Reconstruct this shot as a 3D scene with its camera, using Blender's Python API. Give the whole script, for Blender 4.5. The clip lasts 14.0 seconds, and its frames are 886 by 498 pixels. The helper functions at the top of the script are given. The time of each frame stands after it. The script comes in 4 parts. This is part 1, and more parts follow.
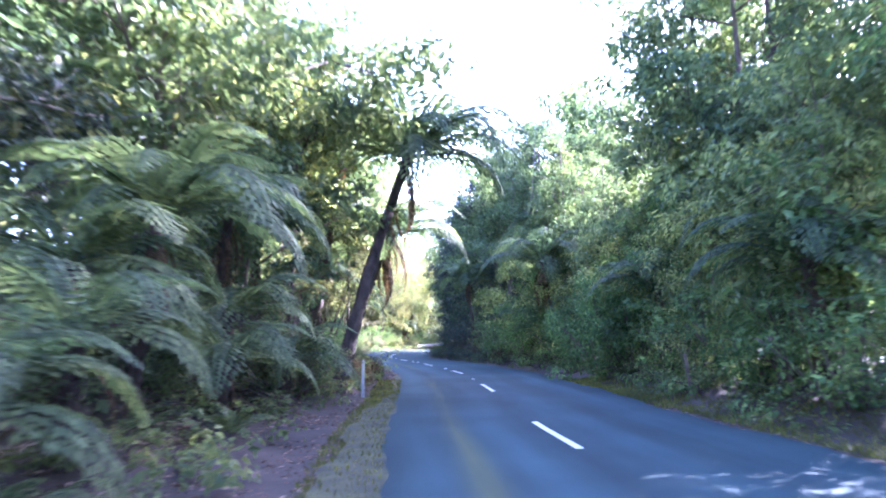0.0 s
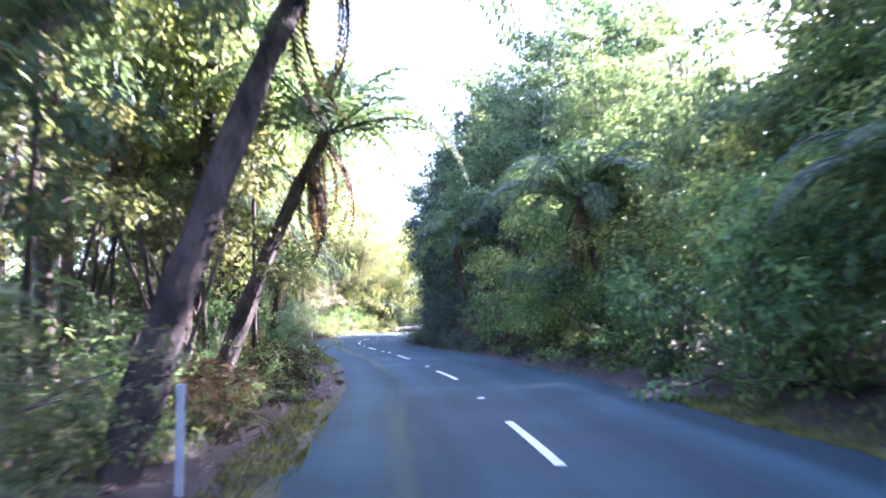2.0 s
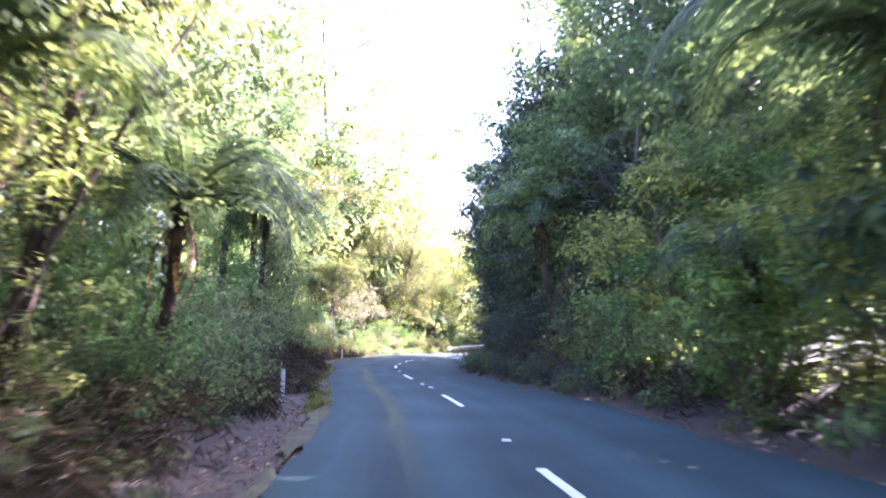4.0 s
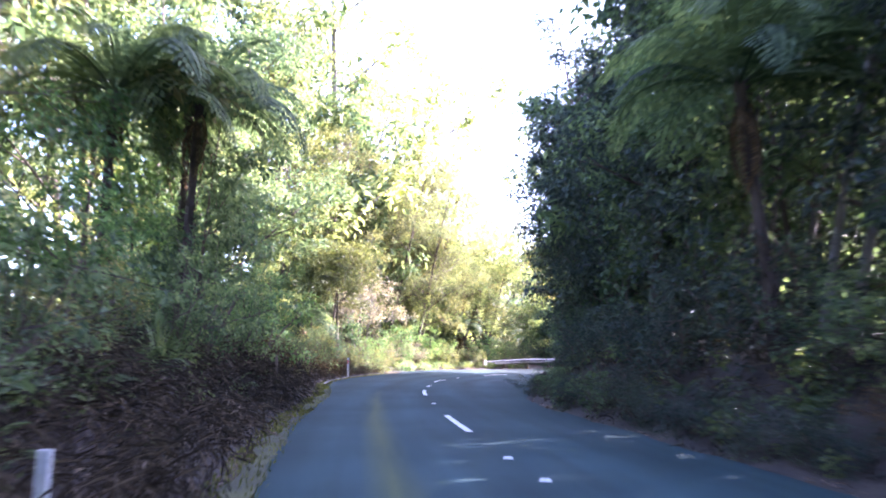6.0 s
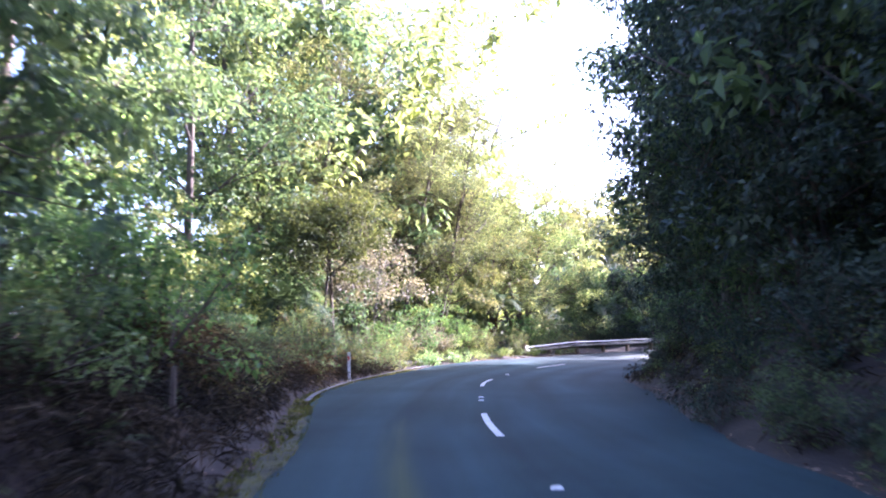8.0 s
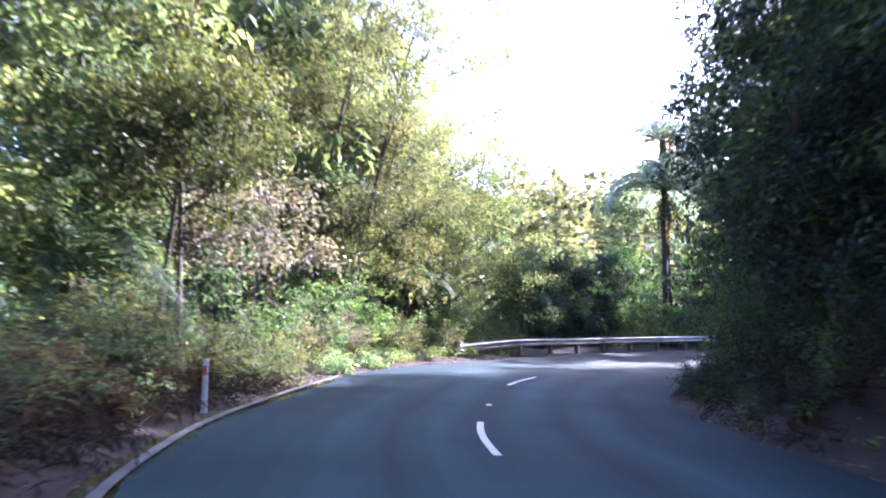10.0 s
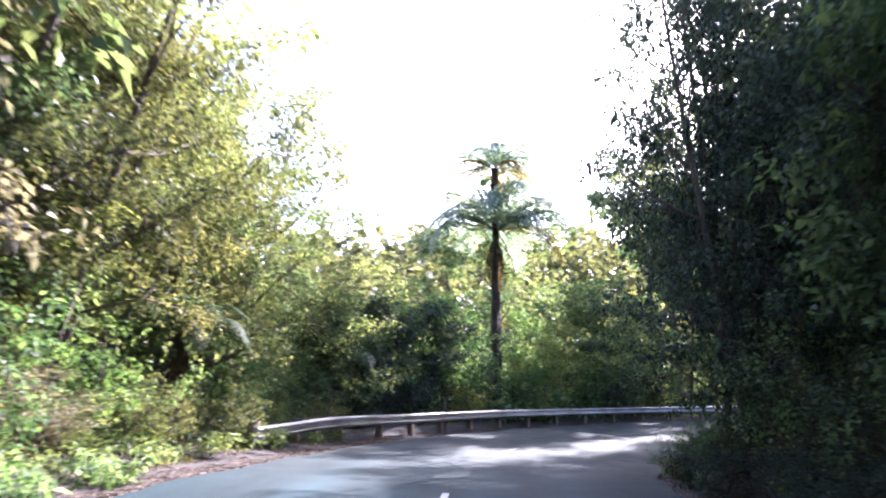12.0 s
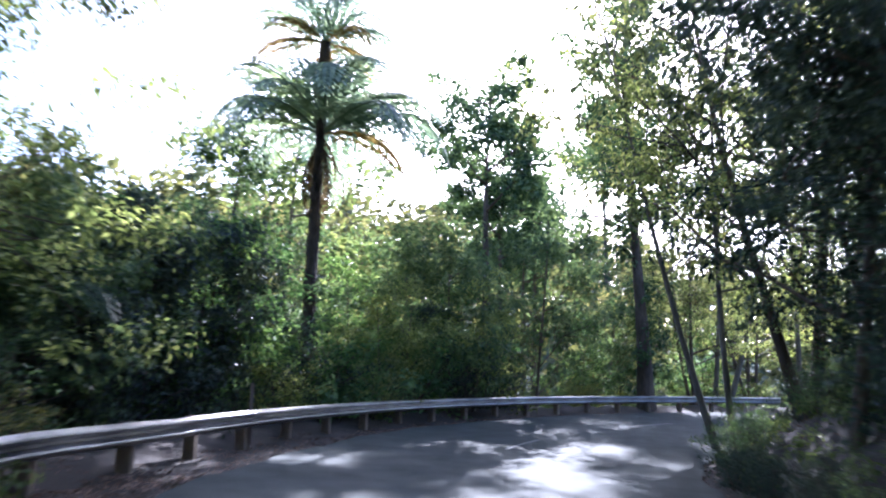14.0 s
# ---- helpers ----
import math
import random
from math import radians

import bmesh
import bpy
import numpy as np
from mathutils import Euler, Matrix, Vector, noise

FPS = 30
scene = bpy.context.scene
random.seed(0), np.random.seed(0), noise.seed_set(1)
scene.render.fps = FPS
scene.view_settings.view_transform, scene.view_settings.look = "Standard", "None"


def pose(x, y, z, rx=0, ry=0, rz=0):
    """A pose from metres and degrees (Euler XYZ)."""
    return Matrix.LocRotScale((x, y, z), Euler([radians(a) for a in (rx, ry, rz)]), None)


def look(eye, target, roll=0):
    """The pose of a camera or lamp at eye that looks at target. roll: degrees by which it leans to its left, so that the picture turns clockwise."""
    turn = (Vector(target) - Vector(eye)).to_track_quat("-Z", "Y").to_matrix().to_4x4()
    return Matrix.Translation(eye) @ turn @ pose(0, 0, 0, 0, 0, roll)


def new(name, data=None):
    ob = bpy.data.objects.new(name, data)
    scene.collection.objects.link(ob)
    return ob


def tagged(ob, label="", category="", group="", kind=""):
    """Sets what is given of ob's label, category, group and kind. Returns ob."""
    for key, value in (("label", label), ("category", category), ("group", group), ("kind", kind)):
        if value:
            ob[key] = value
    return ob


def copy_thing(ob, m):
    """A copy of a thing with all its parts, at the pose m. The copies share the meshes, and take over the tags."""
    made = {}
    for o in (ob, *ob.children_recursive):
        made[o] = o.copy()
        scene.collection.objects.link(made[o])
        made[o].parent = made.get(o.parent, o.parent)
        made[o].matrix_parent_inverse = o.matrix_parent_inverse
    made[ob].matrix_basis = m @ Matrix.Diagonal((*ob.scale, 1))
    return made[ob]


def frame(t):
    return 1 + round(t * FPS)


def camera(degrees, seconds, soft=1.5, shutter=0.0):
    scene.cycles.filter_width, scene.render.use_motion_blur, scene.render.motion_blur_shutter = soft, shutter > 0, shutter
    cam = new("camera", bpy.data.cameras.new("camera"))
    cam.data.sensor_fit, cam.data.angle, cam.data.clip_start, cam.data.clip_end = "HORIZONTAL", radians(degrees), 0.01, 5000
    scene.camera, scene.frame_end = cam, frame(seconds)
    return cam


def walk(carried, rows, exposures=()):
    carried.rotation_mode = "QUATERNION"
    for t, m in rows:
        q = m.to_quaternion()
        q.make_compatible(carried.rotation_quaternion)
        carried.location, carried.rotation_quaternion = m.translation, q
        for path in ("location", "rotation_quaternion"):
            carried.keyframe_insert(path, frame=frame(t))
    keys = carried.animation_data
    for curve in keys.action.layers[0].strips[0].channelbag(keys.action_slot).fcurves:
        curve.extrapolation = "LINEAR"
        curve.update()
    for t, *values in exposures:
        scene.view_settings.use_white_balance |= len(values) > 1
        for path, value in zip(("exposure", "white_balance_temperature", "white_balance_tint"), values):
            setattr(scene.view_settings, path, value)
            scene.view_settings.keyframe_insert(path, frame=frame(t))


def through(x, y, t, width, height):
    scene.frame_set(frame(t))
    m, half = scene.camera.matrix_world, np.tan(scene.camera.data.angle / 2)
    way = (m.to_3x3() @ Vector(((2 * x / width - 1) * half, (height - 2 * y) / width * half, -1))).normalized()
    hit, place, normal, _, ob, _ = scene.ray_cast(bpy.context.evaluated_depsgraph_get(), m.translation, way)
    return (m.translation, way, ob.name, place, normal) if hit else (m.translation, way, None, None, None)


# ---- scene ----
cam = camera(62.5, 14.0, soft=1.9, shutter=0.6)
PATH = [
    (0, (1.18, -0.52, 1.40), (0.993, 1.460, 1.644), -1.3),
    (0.5, (0.95, 2.40, 1.38), (0.800, 4.381, 1.609), -1.3),
    (1, (0.76, 5.62, 1.39), (0.645, 7.606, 1.608), -2.2),
    (1.5, (0.29, 8.78, 1.35), (0.251, 10.769, 1.547), -0.7),
    (2, (0.06, 11.85, 1.39), (-0.079, 13.837, 1.581), -2.0),
    (2.5, (-0.30, 14.88, 1.39), (-0.451, 16.866, 1.580), -1.0),
    (3, (-0.69, 17.98, 1.34), (-0.834, 19.957, 1.556), -0.2),
    (3.5, (-1.05, 21.12, 1.27), (-1.257, 23.100, 1.490), 0.1),
    (3.7, (-1.19, 22.36, 1.25), (-1.454, 24.332, 1.482), 0.2),
    (5.8, (-4.09, 35.30, 1.22), (-4.430, 37.250, 1.501), -0.4),
    (6, (-4.42, 36.46, 1.20), (-4.760, 38.410, 1.483), 0.4),
    (6.5, (-5.22, 39.28, 1.17), (-5.570, 41.220, 1.465), 0.4),
    (7, (-5.93, 42.16, 1.20), (-6.300, 44.110, 1.444), -2.2),
    (7.2, (-6.26, 43.24, 1.22), (-6.670, 45.190, 1.457), -2.7),
    (9.3, (-9.34, 53.59, 1.70), (-9.500, 55.570, 1.941), 0.5),
    (9.5, (-9.74, 54.74, 1.71), (-9.870, 56.730, 1.923), 0.6),
    (10, (-10.71, 57.78, 1.70), (-10.730, 59.770, 1.891), 0.6),
    (10.5, (-11.41, 60.61, 1.64), (-11.290, 62.600, 1.809), 1.4),
    (11, (-11.90, 63.48, 1.56), (-11.630, 65.460, 1.737), 1.4),
    (11.5, (-12.13, 66.12, 1.53), (-11.660, 68.050, 1.797), 0.9),
    (12, (-12.16, 68.81, 1.50), (-11.500, 70.660, 1.891), 0.6),
    (12.5, (-11.98, 71.51, 1.49), (-11.170, 73.310, 1.825), 0.8),
    (13, (-11.53, 74.41, 1.48), (-10.590, 76.150, 1.764), 1.3),
    (13.5, (-10.76, 77.43, 1.46), (-9.640, 79.060, 1.775), 1.7),
    (14, (-9.56, 80.73, 1.54), (-8.290, 82.240, 1.895), 1.6),
]
EXPOSURES = [(0, 4.45, 5000, 43), (1.5, 4.55, 5200, 40), (3.0, 4.4, 5550, 41), (3.7, 4.4, 5650, 42), (5.8, 4.15, 5550, 42), (7.2, 3.85, 5450, 41),
             (9.3, 3.25, 5150, 39), (11, 3.25, 5200, 35), (12.5, 2.75, 5650, 29), (14, 2.42, 5100, 24)]
walk(cam, [(t, look(eye, target, roll)) for t, eye, target, roll in PATH], EXPOSURES)

# ---- light ----
SUN_AZ, SUN_EL = radians(50.5), radians(29.5)
TO_SUN = Vector((math.sin(SUN_AZ) * math.cos(SUN_EL), math.cos(SUN_AZ) * math.cos(SUN_EL), math.sin(SUN_EL)))
world = bpy.data.worlds.new("world")
scene.world = world
world.use_nodes = True
sky = world.node_tree.nodes.new("ShaderNodeTexSky")
sky.sky_type, sky.sun_disc, sky.sun_elevation, sky.sun_rotation = "NISHITA", False, SUN_EL, SUN_AZ
sky.air_density, sky.dust_density, sky.ozone_density = 0.9, 2.4, 1.2
world.node_tree.links.new(sky.outputs[0], world.node_tree.nodes["Background"].inputs[0])
world.node_tree.nodes["Background"].inputs[1].default_value = 0.125
sun = new("sun", bpy.data.lights.new("sun", "SUN"))
sun.data.energy, sun.data.angle, sun.data.color = 5.0, radians(0.6), (1.0, 0.93, 0.82)
sun.matrix_world = look(TO_SUN * 60, (0, 0, 0))


# ---- materials ----
def nodes_of(name):
    m = bpy.data.materials.new(name)
    m.use_nodes = True
    return m, m.node_tree.nodes, m.node_tree.links, m.node_tree.nodes["Principled BSDF"]


def ramp(nodes, links, source, *stops):
    r = nodes.new("ShaderNodeValToRGB")
    while len(r.color_ramp.elements) < len(stops):
        r.color_ramp.elements.new(0.5)
    for e, (p, c) in zip(r.color_ramp.elements, stops):
        e.position, e.color = p, (*c, 1)
    links.new(source, r.inputs[0])
    return r.outputs[0]


def noise_of(nodes, links, scale, detail=4, coords="Object", stretch=(1, 1, 1)):
    c, mp, n = nodes.new("ShaderNodeTexCoord"), nodes.new("ShaderNodeMapping"), nodes.new("ShaderNodeTexNoise")
    mp.inputs["Scale"].default_value = stretch
    n.inputs["Scale"].default_value, n.inputs["Detail"].default_value = scale, detail
    links.new(c.outputs[coords], mp.inputs[0])
    links.new(mp.outputs[0], n.inputs[0])
    return n.outputs[0]


def mix(nodes, links, a, b, fac, kind="MIX"):
    m = nodes.new("ShaderNodeMix")
    m.data_type, m.blend_type = "RGBA", kind
    for socket, v in ((m.inputs[0], fac), (m.inputs[6], a), (m.inputs[7], b)):
        if isinstance(v, (int, float)):
            socket.default_value = v
        elif isinstance(v, tuple):
            socket.default_value = (*v, 1)
        else:
            links.new(v, socket)
    return m.outputs[2]


def bump(nodes, links, bsdf, height, strength, distance=0.02):
    b = nodes.new("ShaderNodeBump")
    b.inputs["Strength"].default_value, b.inputs["Distance"].default_value = strength, distance
    links.new(height, b.inputs["Height"])
    links.new(b.outputs[0], bsdf.inputs["Normal"])


def surface(name, dark, light, scale, rough=0.9, relief=0.4, fine=40.0, stretch=(1, 1, 1), metallic=0.0):
    m, n, l, bsdf = nodes_of(name)
    big, small = noise_of(n, l, scale, 5, "Object", stretch), noise_of(n, l, fine, 3, "Object", stretch)
    col = ramp(n, l, big, (0.3, dark), (0.7, light))
    col = mix(n, l, col, ramp(n, l, small, (0.3, (0.45, 0.45, 0.45)), (0.7, (1, 1, 1))), 0.55, "MULTIPLY")
    l.new(col, bsdf.inputs["Base Color"])
    bsdf.inputs["Roughness"].default_value, bsdf.inputs["Metallic"].default_value = rough, metallic
    bump(n, l, bsdf, small, relief)
    return m


def leafy(name, dark, mid, light, through=0.35, rough=0.45, spread=0.8):
    """Leaves: each its own shade, each plant its own tint, thin enough to let sun through."""
    dark, mid, light = ((r * 1.04, v * 1.0, b * 1.08) for r, v, b in (dark, mid, light))
    m, n, l, bsdf = nodes_of(name)
    geo, info = n.new("ShaderNodeNewGeometry"), n.new("ShaderNodeObjectInfo")
    col = ramp(n, l, geo.outputs["Random Per Island"], (0.0, dark), (0.55, mid), (1.0, light))
    tint = ramp(n, l, info.outputs["Random"], (0.0, (0.58, 0.70, 0.74)), (0.5, (0.95, 0.97, 1)), (1.0, (1.16, 1.12, 0.95)))
    col = mix(n, l, col, tint, spread, "MULTIPLY")
    patches = noise_of(n, l, 0.9, 2)
    col = mix(n, l, col, ramp(n, l, patches, (0.36, (0.42, 0.52, 0.50)), (0.64, (1.30, 1.24, 1.0))), 0.75, "MULTIPLY")
    l.new(col, bsdf.inputs["Base Color"])
    bsdf.inputs["Roughness"].default_value, bsdf.inputs["Specular IOR Level"].default_value = rough + 0.08, 0.22
    tr, mx = n.new("ShaderNodeBsdfTranslucent"), n.new("ShaderNodeMixShader")
    l.new(mix(n, l, col, (1.42, 1.42, 0.84), 1.0, "MULTIPLY"), tr.inputs[0])
    mx.inputs[0].default_value = through
    l.new(bsdf.outputs[0], mx.inputs[1])
    l.new(tr.outputs[0], mx.inputs[2])
    l.new(mx.outputs[0], n["Material Output"].inputs[0])
    return m


def asphalt_material():
    m, n, l, bsdf = nodes_of("asphalt")
    uv, sep = n.new("ShaderNodeUVMap"), n.new("ShaderNodeSeparateXYZ")
    l.new(uv.outputs[0], sep.inputs[0])
    lat = n.new("ShaderNodeMath")
    lat.operation = "ABSOLUTE"
    l.new(sep.outputs[0], lat.inputs[0])
    big, chips = noise_of(n, l, 0.35, 5), noise_of(n, l, 55, 3)
    streak = noise_of(n, l, 1.2, 4, "UV", (1.0, 0.06, 1.0))
    col = ramp(n, l, big, (0.3, (0.0160, 0.0360, 0.0400)), (0.7, (0.0285, 0.0570, 0.0620)))
    tracks = n.new("ShaderNodeMapRange")
    tracks.inputs["From Max"].default_value = 4.5
    l.new(lat.outputs[0], tracks.inputs["Value"])
    worn = ramp(n, l, tracks.outputs[0], (0.0, (0.95, 0.95, 0.95)), (0.16, (1.25, 1.25, 1.25)), (0.30, (0.85, 0.85, 0.85)),
                (0.45, (1.25, 1.25, 1.25)), (0.6, (0.8, 0.8, 0.8)))
    col = mix(n, l, col, worn, 0.95, "MULTIPLY")
    col = mix(n, l, col, ramp(n, l, streak, (0.35, (0.68, 0.68, 0.68)), (0.65, (1.25, 1.25, 1.25))), 0.8, "MULTIPLY")
    col = mix(n, l, col, ramp(n, l, chips, (0.35, (0.6, 0.6, 0.6)), (0.7, (1.3, 1.3, 1.3))), 0.6, "MULTIPLY")
    moss_line = ramp(n, l, tracks.outputs[0], (0.24, (0, 0, 0)), (0.31, (1, 1, 1)), (0.38, (0, 0, 0)))
    side = n.new("ShaderNodeMath")
    side.operation = "LESS_THAN"
    l.new(sep.outputs[0], side.inputs[0])
    side.inputs[1].default_value = 0.0
    mossy = mix(n, l, moss_line, ramp(n, l, streak, (0.45, (0, 0, 0)), (0.6, (1, 1, 1))), 1.0, "MULTIPLY")
    mossy = mix(n, l, mossy, side.outputs[0], 1.0, "MULTIPLY")
    shady = n.new("ShaderNodeMapRange")
    shady.inputs["From Min"].default_value, shady.inputs["From Max"].default_value = 72.0, 60.0
    l.new(sep.outputs[1], shady.inputs["Value"])
    mossy = mix(n, l, mossy, shady.outputs[0], 1.0, "MULTIPLY")
    col = mix(n, l, col, (0.10, 0.11, 0.035), mix(n, l, (0, 0, 0), mossy, 0.55))
    # From s 80 the bend's sunlight is painted in, as a paler seal.
    sun_blend = n.new("ShaderNodeMapRange")
    sun_blend.inputs["From Min"].default_value, sun_blend.inputs["From Max"].default_value = 80.0, 90.0
    l.new(sep.outputs[1], sun_blend.inputs["Value"])
    sunlit_grit = ramp(n, l, noise_of(n, l, 1.7, 5), (0.3, (0.029, 0.036, 0.033)), (0.7, (0.060, 0.070, 0.066)))
    sunlit_grit = mix(n, l, sunlit_grit, ramp(n, l, chips, (0.35, (0.6, 0.6, 0.6)), (0.7, (1.3, 1.3, 1.3))), 0.6, "MULTIPLY")
    col = mix(n, l, col, sunlit_grit, sun_blend.outputs[0])
    l.new(col, bsdf.inputs["Base Color"])
    bsdf.inputs["Roughness"].default_value, bsdf.inputs["Specular IOR Level"].default_value = 0.85, 0.12
    bump(n, l, bsdf, chips, 0.5, 0.008)
    return m


ASPHALT = asphalt_material()
PAINT = surface("road_paint", (0.55, 0.56, 0.56), (0.75, 0.75, 0.73), 3, 0.6, 0.3, 60)
WORN_PAINT = surface("worn_road_paint", (0.10, 0.10, 0.10), (0.34, 0.34, 0.33), 9, 0.8, 0.3, 60)


def soil_material():
    """Brown litter by the road, low dark green cover under the woods farther off."""
    m, n, l, bsdf = nodes_of("forest_soil")
    big, small, mid = noise_of(n, l, 1.3, 5), noise_of(n, l, 14, 3), noise_of(n, l, 0.12, 4)
    col = ramp(n, l, big, (0.3, (0.018, 0.012, 0.009)), (0.7, (0.056, 0.039, 0.029)))
    col = mix(n, l, col, ramp(n, l, small, (0.3, (0.45, 0.45, 0.45)), (0.7, (1, 1, 1))), 0.55, "MULTIPLY")
    green = ramp(n, l, big, (0.3, (0.018, 0.032, 0.014)), (0.7, (0.05, 0.075, 0.028)))
    attr = n.new("ShaderNodeAttribute")
    attr.attribute_name = "cover"
    l.new(mix(n, l, col, green, attr.outputs["Fac"]), bsdf.inputs["Base Color"])
    bsdf.inputs["Roughness"].default_value = 0.95
    bump(n, l, bsdf, small, 0.8)
    return m


SOIL = soil_material()
MOSS = surface("verge_moss", (0.020, 0.019, 0.012), (0.080, 0.082, 0.026), 2.2, 0.95, 1.0, 26)
CONCRETE = surface("kerb_concrete", (0.05, 0.05, 0.049), (0.16, 0.16, 0.155), 2.5, 0.9, 0.4, 30)
BARK = surface("bark", (0.05, 0.037, 0.028), (0.17, 0.13, 0.10), 2.5, 0.95, 0.9, 16, (1, 1, 0.3))
PALE_BARK = surface("pale_bark", (0.09, 0.08, 0.068), (0.25, 0.22, 0.19), 2.5, 0.9, 0.7, 16, (1, 1, 0.3))
FERN_BARK = surface("fern_trunk_fibre", (0.018, 0.013, 0.010), (0.105, 0.073, 0.055), 4, 1.0, 1.0, 22, (1, 1, 0.4))
STEEL = surface("galvanised_steel", (0.18, 0.18, 0.185), (0.40, 0.40, 0.40), 1.5, 0.32, 0.1, 20, (1, 1, 1), 0.9)
DULL_STEEL = surface("dull_steel", (0.20, 0.18, 0.16), (0.42, 0.40, 0.37), 4, 0.6, 0.2, 20, (1, 1, 1), 0.3)
TIMBER = surface("weathered_timber", (0.12, 0.085, 0.06), (0.27, 0.21, 0.16), 3, 0.9, 0.7, 25, (1, 1, 0.2))
WHITE = surface("white_plastic", (0.62, 0.62, 0.60), (0.8, 0.8, 0.78), 3, 0.5, 0.1)
# The shade on this white post is painted in as blue-grey.
GREY_POST = surface("weathered_white_plastic", (0.34, 0.36, 0.37), (0.52, 0.54, 0.54), 5, 0.6, 0.2)
RED = surface("red_reflector", (0.45, 0.05, 0.03), (0.6, 0.08, 0.05), 8, 0.3, 0.1)
LEAF = {
    "dark": leafy("dark_leaf", (0.058, 0.094, 0.054), (0.118, 0.172, 0.094), (0.185, 0.245, 0.130), 0.46),
    "mid": leafy("mid_leaf", (0.074, 0.108, 0.056), (0.125, 0.172, 0.086), (0.190, 0.230, 0.115), 0.5),
    # Bank shade is put into this leaf's colour and low translucency.
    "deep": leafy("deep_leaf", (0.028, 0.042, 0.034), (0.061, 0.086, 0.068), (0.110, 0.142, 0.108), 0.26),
    "bright": leafy("bright_leaf", (0.105, 0.134, 0.054), (0.222, 0.264, 0.106), (0.395, 0.420, 0.200), 0.54),
    "lush": leafy("lush_leaf", (0.060, 0.120, 0.052), (0.125, 0.215, 0.090), (0.215, 0.320, 0.135), 0.5),
    "bronze": leafy("bronze_leaf", (0.040, 0.050, 0.018), (0.088, 0.104, 0.036), (0.190, 0.205, 0.070), 0.36),
    "pale": leafy("pale_leaf", (0.10, 0.18, 0.085), (0.20, 0.32, 0.15), (0.36, 0.48, 0.27), 0.4, 0.35),
    "olive": leafy("olive_leaf", (0.078, 0.086, 0.042), (0.150, 0.156, 0.072), (0.250, 0.240, 0.118), 0.42),
    "tan": leafy("tan_leaf", (0.13, 0.108, 0.080), (0.27, 0.235, 0.18), (0.43, 0.385, 0.31), 0.3),
    "fern": leafy("fern_leaf", (0.062, 0.090, 0.050), (0.118, 0.160, 0.086), (0.200, 0.245, 0.135), 0.56, 0.6),
    # The sky's glint on glossy fronds is painted in as pale colour.
    "silver": leafy("silvery_fern_leaf", (0.14, 0.18, 0.165), (0.25, 0.31, 0.285), (0.40, 0.47, 0.43), 0.55, 0.30),
    "rust": leafy("rusty_frond", (0.16, 0.10, 0.045), (0.32, 0.20, 0.09), (0.50, 0.35, 0.18), 0.5, 0.6),
    "dead": leafy("dead_frond", (0.06, 0.036, 0.021), (0.135, 0.084, 0.052), (0.25, 0.16, 0.098), 0.3, 0.8),
    "twig": leafy("dry_brush", (0.024, 0.019, 0.015), (0.056, 0.045, 0.037), (0.14, 0.115, 0.095), 0.1, 0.9),
    "litter": leafy("leaf_litter", (0.060, 0.034, 0.024), (0.165, 0.102, 0.072), (0.40, 0.285, 0.22), 0.05, 0.9),
    "grass": leafy("grass_blade", (0.06, 0.075, 0.015), (0.11, 0.125, 0.03), (0.19, 0.185, 0.06), 0.4),
}


# ---- building blocks ----
def mesh_of(name, verts, faces, material, smooth=False):
    me = bpy.data.meshes.new(name)
    me.from_pydata([tuple(v) for v in np.asarray(verts, float).tolist()], [], faces if isinstance(faces, list) else faces.tolist())
    me.materials.append(material)
    if smooth:
        me.shade_smooth()
    return me


def part(name, me, parent, label="", m=None):
    ob = new(name, me)
    ob.parent = parent
    if m is not None:
        ob.matrix_basis = m
    return tagged(ob, label)


def thing(name, label, category, group="", kind=""):
    return tagged(new(name), label, category, group, kind)


class Shape:
    """Collects vertices and faces of one mesh."""

    def __init__(self):
        self.v, self.f = [], []

    def add(self, verts, faces):
        k = len(self.v)
        self.v += [tuple(p) for p in verts]
        self.f += [tuple(i + k for i in face) for face in faces]

    def tube(self, pts, radii, n=7, rough=0.0, rng=None):
        pts = [Vector(p) for p in pts]
        k, side = len(self.v), None
        for i, p in enumerate(pts):
            d = (pts[min(i + 1, len(pts) - 1)] - pts[max(i - 1, 0)]).normalized()
            side = (Vector((1, 0, 0)) if abs(d.x) < 0.9 else Vector((0, 1, 0))) if side is None else side
            side = (side - d * side.dot(d)).normalized()
            up = d.cross(side)
            for j in range(n):
                a = 2 * math.pi * j / n
                r = radii[i] * (1 + (rng.uniform(-rough, rough) if rng else 0))
                self.v.append(tuple(p + side * (r * math.cos(a)) + up * (r * math.sin(a))))
        for i in range(len(pts) - 1):
            for j in range(n):
                a, b = k + i * n + j, k + i * n + (j + 1) % n
                self.f.append((a, b, b + n, a + n))
        self.f.append(tuple(k + (len(pts) - 1) * n + j for j in range(n)))

    def box(self, lo, hi, taper=1.0):
        (x0, y0, z0), (x1, y1, z1) = lo, hi
        cx, cy = (x0 + x1) / 2, (y0 + y1) / 2
        low = [(x0, y0, z0), (x1, y0, z0), (x1, y1, z0), (x0, y1, z0)]
        top = [(cx + (x - cx) * taper, cy + (y - cy) * taper, z1) for x, y, _ in low]
        self.add(low + top, [(3, 2, 1, 0), (4, 5, 6, 7), (0, 1, 5, 4), (1, 2, 6, 5), (2, 3, 7, 6), (3, 0, 4, 7)])

    def mesh(self, name, material, smooth=False):
        return mesh_of(name, self.v, self.f, material, smooth)


def unit(a):
    return a / np.maximum(np.linalg.norm(a, axis=1, keepdims=True), 1e-6)


